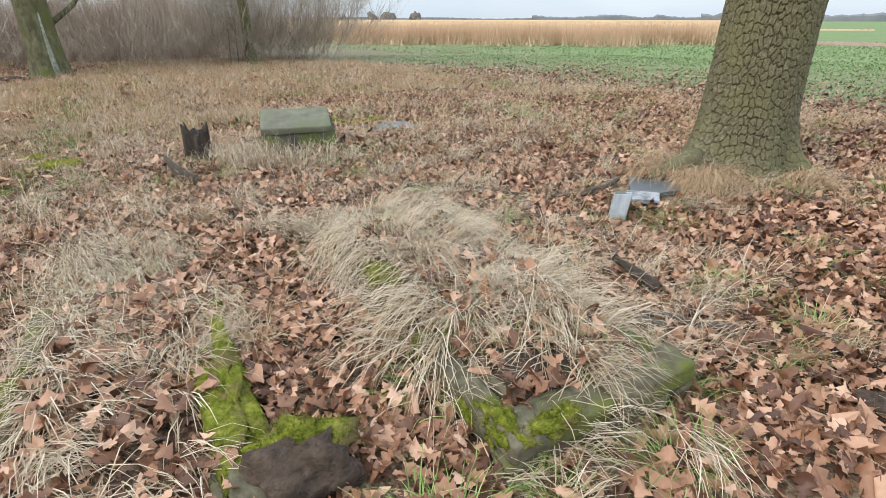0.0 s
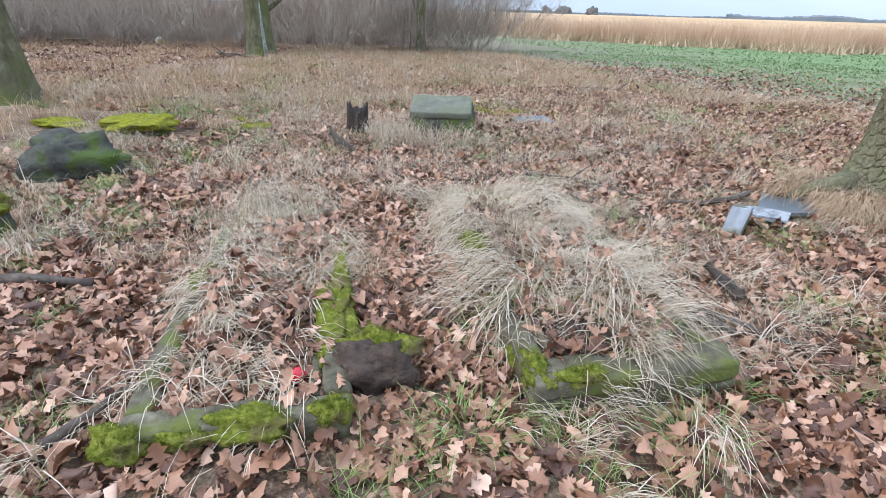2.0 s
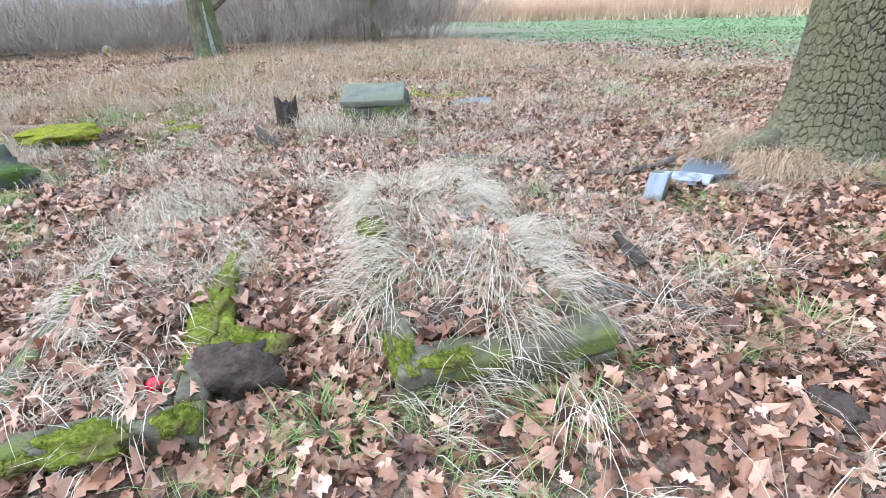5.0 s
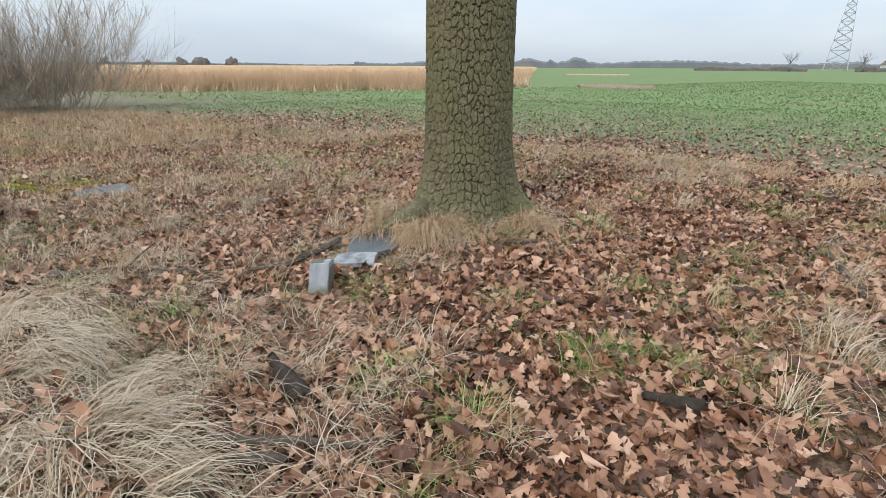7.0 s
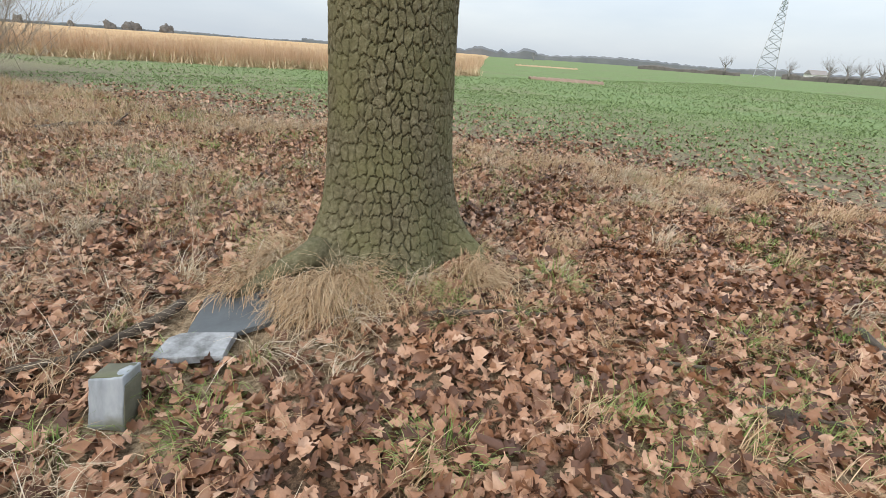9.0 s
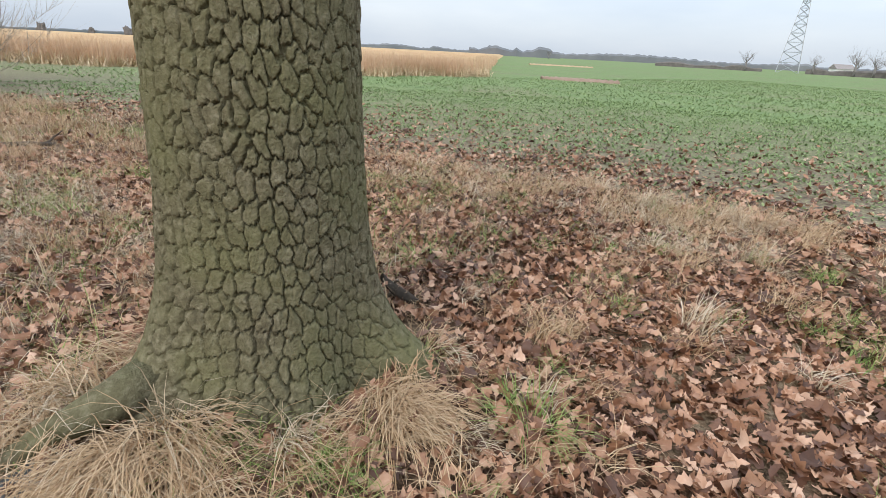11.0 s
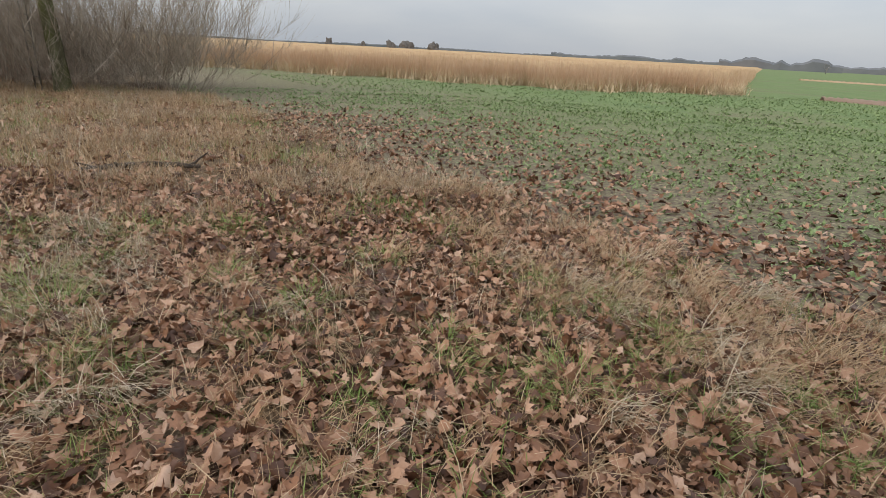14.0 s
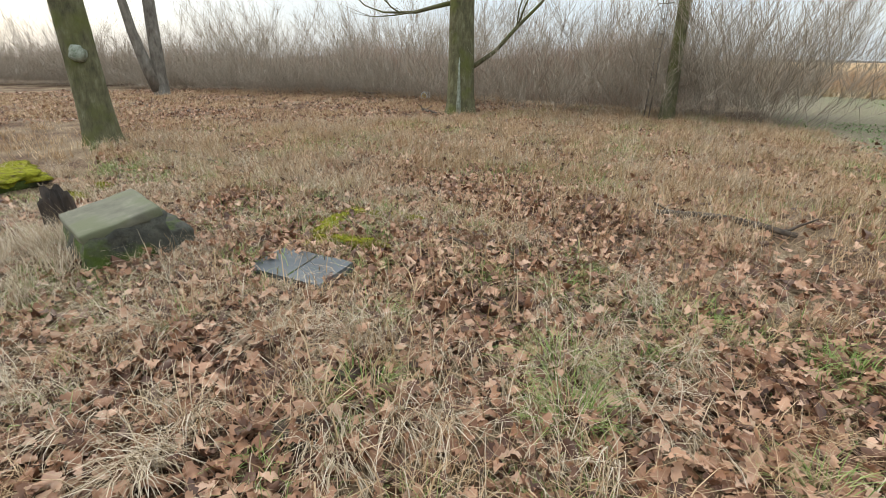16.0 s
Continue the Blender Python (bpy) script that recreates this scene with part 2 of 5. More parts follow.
def ground_shade():
    """Litter and soil under the trees; crop soil beyond the field's edge, turning to an even green sward with distance."""
    m = bpy.data.materials.new("ground_litter_and_field")
    m.use_nodes = True
    n, l = m.node_tree.nodes, m.node_tree.links
    b = n["Principled BSDF"]
    b.inputs["Roughness"].default_value = 0.95
    b.inputs["Specular IOR Level"].default_value = 0.1
    co = n.new("ShaderNodeTexCoord")

    def ramp_of(scale, stops, detail=8.0):
        t = n.new("ShaderNodeTexNoise")
        t.inputs["Scale"].default_value, t.inputs["Detail"].default_value = scale, detail
        t.inputs["Roughness"].default_value = 0.7
        l.new(co.outputs["Object"], t.inputs["Vector"])
        r = n.new("ShaderNodeValToRGB")
        while len(r.color_ramp.elements) < len(stops):
            r.color_ramp.elements.new(0.5)
        for e, (p, c) in zip(r.color_ramp.elements, stops):
            e.position, e.color = p, (*c, 1)
        l.new(t.outputs["Fac"], r.inputs["Fac"])
        return r.outputs["Color"], t.outputs["Fac"]

    def blend(f, a, c):
        x = n.new("ShaderNodeMix")
        x.data_type = "RGBA"
        l.new(f, x.inputs["Factor"])
        l.new(a, x.inputs["A"])
        l.new(c, x.inputs["B"])
        return x.outputs["Result"]

    def calc(op, a, c, d=None):
        x = n.new("ShaderNodeMath")
        x.operation = op
        for i, v in enumerate((a, c, d)):
            if v is None:
                continue
            if isinstance(v, (int, float)):
                x.inputs[i].default_value = v
            else:
                l.new(v, x.inputs[i])
        return x.outputs[0]

    def ranged(v, lo, hi):
        r = n.new("ShaderNodeMapRange")
        r.inputs["From Min"].default_value, r.inputs["From Max"].default_value = lo, hi
        l.new(v, r.inputs["Value"])
        return r.outputs["Result"]

    litter, _ = ramp_of(26, [(0.38, (0.025, 0.016, 0.011)), (0.5, (0.085, 0.05, 0.032)), (0.6, (0.2, 0.125, 0.08)), (0.72, (0.36, 0.26, 0.18))])
    sward, _ = ramp_of(34, [(0.34, (0.07, 0.05, 0.03)), (0.5, (0.24, 0.175, 0.11)), (0.67, (0.46, 0.36, 0.245))])
    _, patch = ramp_of(0.55, [(0, (0, 0, 0)), (1, (1, 1, 1))], 3.0)
    near = blend(ranged(patch, 0.42, 0.6), litter, sward)
    soil, _ = ramp_of(18, [(0.32, (0.06, 0.046, 0.036)), (0.48, (0.18, 0.14, 0.105)), (0.58, (0.23, 0.22, 0.12)), (0.68, (0.45, 0.33, 0.25))])
    green, _ = ramp_of(0.35, [(0.3, (0.125, 0.18, 0.075)), (0.55, (0.15, 0.21, 0.085)), (0.75, (0.19, 0.225, 0.11))])
    sep = n.new("ShaderNodeSeparateXYZ")
    l.new(co.outputs["Object"], sep.inputs[0])
    _, wob = ramp_of(0.9, [(0, (0, 0, 0)), (1, (1, 1, 1))], 4.0)
    edge = calc("MULTIPLY_ADD", sep.outputs["X"], 1.27, sep.outputs["Y"])
    edge = calc("ADD", edge, calc("MULTIPLY", wob, 1.6))
    inside = ranged(edge, 17.4, 17.9)
    deep = calc("MULTIPLY", ranged(edge, 20.5, 40.0), 0.95)
    _, rows_noise = ramp_of(0.16, [(0, (0, 0, 0)), (1, (1, 1, 1))], 2.0)
    deep = calc("MULTIPLY", deep, ranged(rows_noise, 0.15, 0.5))
    field = blend(deep, soil, green)
    l.new(blend(inside, near, field), b.inputs["Base Color"])
    bt = n.new("ShaderNodeTexNoise")
    bt.inputs["Scale"].default_value, bt.inputs["Detail"].default_value = 40, 8
    l.new(co.outputs["Object"], bt.inputs["Vector"])
    bp = n.new("ShaderNodeBump")
    bp.inputs["Strength"].default_value, bp.inputs["Distance"].default_value = 0.9, 0.02
    l.new(bt.outputs["Fac"], bp.inputs["Height"])
    l.new(bp.outputs["Normal"], b.inputs["Normal"])
    return m


M_GROUND = ground_shade()

# ---------------------------------------------------------------- plan
OAK = (3.48, 5.30)
GRAVE_U, GRAVE_V = Vector((-0.44, 0.898, 0)), Vector((0.898, 0.44, 0))
GRAVE_A = Vector((-0.83, 1.05, 0))          # open kerbed grave, front corner
GRAVE_B = Vector((0.585, 1.69, 0))           # raised kerbed grave, front corner
GRAVE_TURN = math.degrees(math.atan2(0.44, 0.898))
rng = np.random.default_rng(7)


def grave_uv(x, y, o):
    return (x - o.x) * GRAVE_V.x + (y - o.y) * GRAVE_V.y, (x - o.x) * GRAVE_U.x + (y - o.y) * GRAVE_U.y


def height(x, y):
    """The ground's height: low bumps, a mound round the oak's foot and soil heaped in the two graves."""
    x, y = np.asarray(x, float), np.asarray(y, float)
    h = 0.018 * np.sin(1.3 * x + 0.7 * y) + 0.014 * np.sin(2.9 * y - 1.1 * x + 1.0) + 0.01 * np.sin(5.1 * x + 3.7 * y) + 0.008 * np.sin(8.3 * x - 6.1 * y)
    near = np.exp(-((x / 22.0) ** 2 + ((y - 8) / 22.0) ** 2))
    h = h * near
    d = np.hypot(x - OAK[0], y - OAK[1])
    h = h + 0.1 * np.exp(-(d / 0.95) ** 2) + 0.07 * np.exp(-(np.hypot(x - 2.75, y - 5.0) / 0.5) ** 2)
    h = h + 0.075 * np.exp(-(np.hypot(x + 0.75, y - 6.9) / 1.5) ** 2)
    for o, top, w, n in ((GRAVE_A, 0.05, 0.84, 1.75), (GRAVE_B, 0.15, 0.88, 2.05)):
        a, b = grave_uv(x, y, o)
        k = np.clip((a - 0.02) / 0.14, 0, 1) * np.clip((w - 0.02 - a) / 0.14, 0, 1) * np.clip((b - 0.02) / 0.14, 0, 1) * np.clip((n + 0.35 - b) / 0.5, 0, 1)
        h = h + top * k
    return h


def gz(x, y):
    return float(height(x, y))


def field_edge(x, y):
    """Over 0 inside the crop field."""
    return 1.27 * x + y - 16.75


# ---------------------------------------------------------------- mesh helpers
def mesh_of(name, verts, sizes, loops, material, smooth=False):
    me = bpy.data.meshes.new(name)
    verts = np.ascontiguousarray(verts, dtype=np.float32)
    me.vertices.add(len(verts))
    me.vertices.foreach_set("co", verts.ravel())
    me.loops.add(len(loops))
    me.loops.foreach_set("vertex_index", np.ascontiguousarray(loops, dtype=np.int32))
    sizes = np.asarray(sizes, dtype=np.int32)
    me.polygons.add(len(sizes))
    me.polygons.foreach_set("loop_start", np.concatenate(([0], np.cumsum(sizes)[:-1])).astype(np.int32))
    me.update(calc_edges=True)
    me.validate()
    if smooth:
        me.polygons.foreach_set("use_smooth", np.ones(len(sizes), dtype=bool))
    me.materials.append(material)
    return me


def many(name, v, faces, material, smooth=False):
    """One mesh of n like pieces: v is (n, k, 3), faces index into the k corners."""
    n, k, _ = v.shape
    flat = np.concatenate([np.asarray(f) for f in faces])
    loops = (np.arange(n)[:, None] * k + flat[None, :]).ravel()
    sizes = np.tile([len(f) for f in faces], n)
    return mesh_of(name, v.reshape(-1, 3), sizes, loops, material, smooth)


def sheet(name, xs, ys, z, material, smooth=True):
    nx, ny = len(xs), len(ys)
    gx, gy = np.meshgrid(xs, ys, indexing="ij")
    v = np.stack([gx, gy, z(gx, gy)], -1).reshape(-1, 3)
    i = (np.arange(nx - 1)[:, None] * ny + np.arange(ny - 1)[None, :]).ravel()
    return mesh_of(name, v, np.full(len(i), 4), np.stack([i, i + ny, i + ny + 1, i + 1], -1).ravel(), material, smooth)


def part(name, bm, material, parent=None, label="", smooth=True):
    me = bpy.data.meshes.new(name)
    bm.to_mesh(me)
    bm.free()
    me.materials.append(material)
    if smooth:
        me.polygons.foreach_set("use_smooth", np.ones(len(me.polygons), dtype=bool))
    ob = new(name, me)
    if parent is not None:
        ob.parent = parent
    if label:
        ob["label"] = label
    return ob


def thing(name, m, label, category, group="", kind=""):
    e = new(name)
    e.empty_display_size = 0.1
    e.matrix_world = m
    return tagged(e, label, category, group, kind)


def rough_box(sx, sy, sz, cuts=4, rough=0.012, bevel=0.02, seed=0, shape=None):
    """A worn block standing on z = 0, bevelled and uneven."""
    bm = bmesh.new()
    bmesh.ops.create_cube(bm, size=1.0)
    for v in bm.verts:
        v.co = Vector((v.co.x * sx, v.co.y * sy, (v.co.z + 0.5) * sz))
    if bevel:
        bmesh.ops.bevel(bm, geom=bm.edges[:], offset=bevel, segments=2, affect="EDGES", profile=0.5)
    long = [e for e in bm.edges if e.calc_length() > 0.05]
    bmesh.ops.subdivide_edges(bm, edges=long, cuts=cuts, use_grid_fill=True)
    off = Vector((seed * 3.1, seed * 1.7, seed * 0.9))
    for v in bm.verts:
        if shape:
            v.co = shape(v.co)
        v.co += noise.noise_vector(v.co * 9 + off) * rough + noise.noise_vector(v.co * 28 + off) * rough * 0.4
    return bm


def boulder_mesh(sx, sy, sz, rough=0.25, seed=0, level=3, flat=0.0):
    bm = bmesh.new()
    bmesh.ops.create_icosphere(bm, subdivisions=level, radius=1.0)
    off = Vector((seed * 2.3, seed * 5.1, seed))
    for v in bm.verts:
        c = v.co.copy()
        k = 1 + rough * noise.noise(c * 1.4 + off) + rough * 0.45 * noise.noise(c * 4 + off) + rough * 0.2 * noise.noise(c * 10 + off)
        z = c.z * k
        if flat and z > flat:
            z = flat + (z - flat) * 0.25
        v.co = Vector((c.x * k * sx, c.y * k * sy, max(z, -0.55) * sz))
    return bm


def fuzz(bm, length, share=1.0):
    """Stands short pointed shoots on a cushion's upper side."""
    rnd = random.Random(len(bm.verts))
    bm.normal_update()
    for v in [v for v in bm.verts if v.normal.z > 0.1]:
        for _ in range(2):
            if rnd.random() > share:
                continue
            p = v.co + Vector((rnd.uniform(-1, 1), rnd.uniform(-1, 1), -0.2)) * length * 0.5
            d = (v.normal + Vector((rnd.uniform(-0.9, 0.9), rnd.uniform(-0.9, 0.9), rnd.uniform(-0.1, 0.5)))).normalized()
            w = d.cross(Vector((rnd.uniform(-1, 1), rnd.uniform(-1, 1), 0.3))).normalized() * length * 0.11
            bm.faces.new((bm.verts.new(p - w), bm.verts.new(p + w), bm.verts.new(p + d * length * rnd.uniform(0.5, 1.3))))
    return bm


def tube(bm, pts, radii, sides=7, wob=0.0, seed=0):
    """A tapered limb through pts."""
    rings = []
    n = len(pts)
    for i, p in enumerate(pts):
        p = Vector(p)
        a = Vector(pts[max(i - 1, 0)])
        c = Vector(pts[min(i + 1, n - 1)])
        d = (c - a).normalized()
        s = d.cross(Vector((0, 0, 1)))
        if s.length < 1e-3:
            s = Vector((1, 0, 0))
        s.normalize()
        u = s.cross(d)
        ring = []
        for j in range(sides):
            t = 2 * math.pi * j / sides
            q = s * math.cos(t) + u * math.sin(t)
            k = radii[i] * (1 + wob * noise.noise(p * 6 + q * 2 + Vector((seed, 0, 0))))
            ring.append(bm.verts.new(p + q * k))
        rings.append(ring)
    for r0, r1 in zip(rings, rings[1:]):
        for j in range(sides):
            bm.faces.new((r0[j], r0[(j + 1) % sides], r1[(j + 1) % sides], r1[j]))
    bm.faces.new(rings[0][::-1])
    bm.faces.new(rings[-1])
    return bm


def wander(a, d, length, steps, bend, rnd, rise=0.0):
    """A crooked line from a, setting out along d."""
    pts = [Vector(a)]
    d = Vector(d).normalized()
    for _ in range(steps):
        d = (d + Vector((rnd.uniform(-bend, bend), rnd.uniform(-bend, bend), rnd.uniform(-bend, bend) + rise))).normalized()
        pts.append(pts[-1] + d * (length / steps))
    return pts


# ---------------------------------------------------------------- ground
far = np.array([0.6, 1.4, 2.6, 4.5, 7.5, 12, 19, 30, 48, 80, 130, 220, 380, 700, 1300, 2500])
gx_fine, gy_fine = np.arange(-7, 10.01, 0.07), np.arange(-2, 14.01, 0.07)
ground = new("ground", sheet("ground", np.concatenate((-7 - far[::-1], gx_fine, 10 + far)), np.concatenate((-2 - far[::-1], gy_fine, 14 + far)), height, M_GROUND))
tagged(ground, "uneven ground of brown leaf litter running into a green crop field", "ground", kind="structure")


# ---------------------------------------------------------------- trees
def cells(a, b, wrap):
    """Distance to the nearest and second nearest seed of a jittered grid that closes round after wrap columns, and the nearest one's chance value."""
    ia, ib = np.floor(a).astype(int), np.floor(b).astype(int)
    f1, f2, own = np.full(a.shape, 9.0), np.full(a.shape, 9.0), np.zeros(a.shape)

    def chance(i, j, k):
        s = np.sin((i % wrap) * 127.1 + j * 311.7 + k * 74.7) * 43758.5453
        return s - np.floor(s)
    for da in (-1, 0, 1):
        for db in (-1, 0, 1):
            ca, cb = ia + da, ib + db
            sx = ca + 0.15 + 0.7 * chance(ca, cb, 1)
            sy = cb + 0.1 + 0.8 * chance(ca, cb, 2)
            d = np.hypot(a - sx, b - sy)
            closer = d < f1
            f2 = np.where(closer, f1, np.minimum(f2, d))
            own = np.where(closer, chance(ca, cb, 3), own)
            f1 = np.where(closer, d, f1)
    return f1, f2, own


def trunk_mesh(name, zs, around, radius, plate_w, plate_h, depth, material, lean=(0, 0), wrap=None):
    """A trunk whose bark is broken into raised plates. radius(z, angle) in metres."""
    th = np.linspace(0, 2 * np.pi, around, endpoint=False)
    Z, T = np.meshgrid(zs, th, indexing="ij")
    R = radius(Z, T)
    mean = float(radius(np.array([[1.2]]), np.array([[0.0]]))[0, 0])
    wrap = wrap or max(6, int(2 * np.pi * mean / plate_w))
    a = T / (2 * np.pi) * wrap + 0.09 * np.sin(Z * 7 + T * 3) + 0.06 * np.sin(Z * 41 + 5 * T) + 0.05 * np.sin(Z * 97 + T * 31)
    b = Z / plate_h + 0.1 * np.sin(T * 11 + Z * 5) + 0.08 * np.sin(T * 53 + Z * 13) + 0.05 * np.sin(T * 120 + Z * 60)
    f1, f2, own = cells(a, b, wrap)
    gap = f2 - f1
    crack = np.clip((gap - 0.01 - 0.05 * np.sin(T * 5 + Z * 4) ** 2) / 0.09, 0, 1)
    crack = crack * crack * (3 - 2 * crack)
    # thin scales that overlap on the plates
    g1, g2, own2 = cells(a * 1.9 + 0.3 * np.sin(b * 5), b * 3.1 + 7, wrap * 19)
    scale_edge = np.clip((g2 - g1) / 0.14, 0, 1)
    R = R + depth * (crack * (0.7 + 0.22 * own + 0.12 * scale_edge + 0.16 * own2) - 1.0)
    X = R * np.cos(T) + lean[0] * Z
    Y = R * np.sin(T) + lean[1] * Z
    v = np.stack([X, Y, Z], -1).reshape(-1, 3)
    nz = len(zs)
    i, j = np.meshgrid(np.arange(nz - 1), np.arange(around), indexing="ij")
    k = (j + 1) % around
    q = np.stack([i * around + j, i * around + k, (i + 1) * around + k, (i + 1) * around + j], -1).reshape(-1, 4)
    return mesh_of(name, v, np.full(len(q), 4), q.ravel(), material, True)


def limbs(bm, base, d, length, r, depth, rnd, rise=0.04, sides=6):
    """A limb with its branches."""
    steps = 5 if depth > 1 else 3
    pts = wander(base, d, length, steps, 0.28, rnd, rise)
    tube(bm, pts, [r * (1 - 0.75 * i / steps) for i in range(steps + 1)], max(3, sides))
    if depth == 0:
        return
    for _ in range(rnd.randint(3, 5)):
        i = rnd.randint(1, steps)
        side = Vector((rnd.uniform(-1, 1), rnd.uniform(-1, 1), rnd.uniform(-0.2, 0.8)))
        way = (pts[i] - pts[i - 1]).normalized() + side * 0.9
        limbs(bm, pts[i], way, length * rnd.uniform(0.45, 0.7), r * 0.45 * (1 - 0.4 * i / steps), depth - 1, rnd, rise, sides - 2)


def bare_tree(name, x, y, label, radius, top, material, zs, around, plate, lean=(0, 0), seed=1, crown_from=0.75, crown_len=3.0, count=7, depth=2):
    t = thing(name, pose(x, y, gz(x, y) - 0.08), label, "tree")
    tr = new("trunk", trunk_mesh("trunk", zs, around, radius, *plate, material, lean))
    tr.parent = t
    rnd = random.Random(seed)
    bm = bmesh.new()
    for i in range(count):
        z = top * (crown_from + (1 - crown_from) * i / max(1, count - 1))
        a = i * 2.4 + rnd.uniform(-0.4, 0.4)
        r0 = float(radius(np.array([[z]]), np.array([[0.0]]))[0, 0])
        limbs(bm, (lean[0] * z, lean[1] * z, z - 0.1), (math.cos(a), math.sin(a), rnd.uniform(0.3, 1.0)), crown_len * rnd.uniform(0.8, 1.2), r0 * 0.55, depth, rnd)
    part("crown", bm, material, t, "bare winter branches")
    return t


def oak_radius(z, t):
    """The oak's profile: a straight bole that spreads into buttresses, the longest towards the fallen markers."""
    r = 0.388 - 0.018 * (z - 1.4) + 0.14 * np.exp(-z / 0.27)
    r = r + np.exp(-z / 0.24) * (0.07 * np.cos(3 * t + 0.4) + 0.05 * np.cos(5 * t + 1.2) + 0.22 * np.exp(-((((t - 3.4 + np.pi) % (2 * np.pi)) - np.pi) / 0.3) ** 2) + 0.2 * np.exp(-((((t - 5.8 + np.pi) % (2 * np.pi)) - np.pi) / 0.33) ** 2))
    r = r + 0.012 * np.sin(2 * t + z) + 0.05 * np.exp(-((z - 2.35) / 0.16) ** 2) * np.exp(-((((t + 0.55 + np.pi) % (2 * np.pi)) - np.pi) / 0.3) ** 2)
    r = r + 0.1 * np.exp(-z / 0.5) * np.exp(-((((t - 3.35 + np.pi) % (2 * np.pi)) - np.pi) / 0.45) ** 2)
    r = r - 0.085 * np.exp(-((((t - 0.3 + np.pi) % (2 * np.pi)) - np.pi) / 0.4) ** 2) * np.clip(z / 0.5, 0, 1)
    return np.maximum(r, 0.12)


oak = bare_tree("oak_tree", *OAK, "old oak with deeply furrowed grey-green bark above a mound of litter", oak_radius, 7.0, M_BARK,
                np.concatenate((np.arange(0, 2.3, 0.0062), np.arange(2.3, 7.01, 0.1))), 640, (0.048, 0.085, 0.022), seed=5, crown_from=0.6, crown_len=3.6, count=8)
rnd = random.Random(3)
bm = bmesh.new()
root_pts = [(2.98 - OAK[0], 5.1 - OAK[1], 0.21), (2.8 - OAK[0], 5.02 - OAK[1], 0.17), (2.6 - OAK[0], 4.98 - OAK[1], 0.11), (2.4 - OAK[0], 4.9 - OAK[1], 0.03)]
tube(bm, root_pts, [0.1, 0.075, 0.055, 0.03], 12, 0.4)
part("root", bm, M_BARK, oak, "gnarled surface root")


def pole_radius(base, top_r, top):
    return lambda z, t: base * 0.75 + (top_r - base * 0.75) * z / top + 0.3 * base * np.exp(-z / 0.35) + 0.1 * base * np.exp(-z / 0.3) * np.cos(4 * t + base * 9) + 0.0 * t


ZS = np.concatenate((np.arange(0, 3.6, 0.04), np.arange(3.6, 8.01, 0.2)))
tree_a = bare_tree("tree", -9.45, 14.95, "bare tree with green algae and a pale lichen streak", pole_radius(0.52, 0.26, 8), 8, M_BARK_GREEN, ZS, 72, (0.09, 0.2, 0.02), seed=11, crown_from=0.55, crown_len=3.2)
rnd = random.Random(21)
bm = bmesh.new()
limbs(bm, (0.15, 0.17, 1.35), (0.62, 0.72, 0.5), 4.4, 0.075, 3, rnd, 0.03)
part("limb", bm, M_BARK_GREEN, tree_a, "low crooked side limb")
bm = bmesh.new()
limbs(bm, (-0.14, -0.2, 3.1), (-0.6, -0.75, -0.12), 2.8, 0.07, 3, rnd, 0.02)
part("limb", bm, M_BARK_GREEN, tree_a, "low crooked side limb")
bm = bmesh.new()
tube(bm, [(0.4, -0.34, 0.0), (0.31, -0.27, 0.5), (0.275, -0.24, 1.1), (0.26, -0.22, 1.7)], [0.07, 0.06, 0.045, 0.02], 8, 0.5)
part("lichen_streak", bm, M_LICHEN, tree_a, "pale grey-green lichen streak")

tree_d = bare_tree("tree", -7.85, 6.05, "green algae-covered bare tree with a sawn knot scar", pole_radius(0.37, 0.2, 8), 8, M_BARK_GREEN, ZS, 72, (0.08, 0.16, 0.02), lean=(-0.02, -0.035), seed=17, crown_from=0.6, crown_len=3.0)
bm = bmesh.new()
tube(bm, [(0.2, -0.06, 1.62), (0.29, -0.09, 1.66), (0.315, -0.1, 1.67)], [0.14, 0.13, 0.1], 12, 0.3)
part("knot_scar", bm, M_LICHEN, tree_d, "round pale knot scar")
bm = bmesh.new()
tube(bm, [(0.3, -0.05, 0.1), (0.6, -0.15, 0.1), (0.95, -0.2, 0.06)], [0.08, 0.05, 0.02], 7, 0.4)
part("root", bm, M_BARK_GREEN, tree_d)
tree_c = bare_tree("tree", -5.45, 19.1, "slender bare tree rising out of the thicket", pole_radius(0.24, 0.11, 8), 8, M_BARK_GREEN, ZS, 48, (0.08, 0.2, 0.014), seed=23, crown_from=0.5, crown_len=2.4)
tree_e = bare_tree("tree", -21.6, 7.75, "dark bare tree forked low into two stems", pole_radius(0.36, 0.17, 8), 8, M_BARK_GREY, ZS, 48, (0.1, 0.25, 0.02), lean=(0.0, 0.03), seed=29, crown_from=0.6, crown_len=2.8)
bm = bmesh.new()
tube(bm, [(0.05, -0.12, 0.3), (0.1, -0.4, 1.3), (0.12, -0.66, 2.5), (0.1, -0.85, 4.0), (0.1, -1.3, 6.5)], [0.25, 0.22, 0.2, 0.16, 0.06], 10, 0.2)
part("second_stem", bm, M_BARK_GREY, tree_e, "leaning second stem")


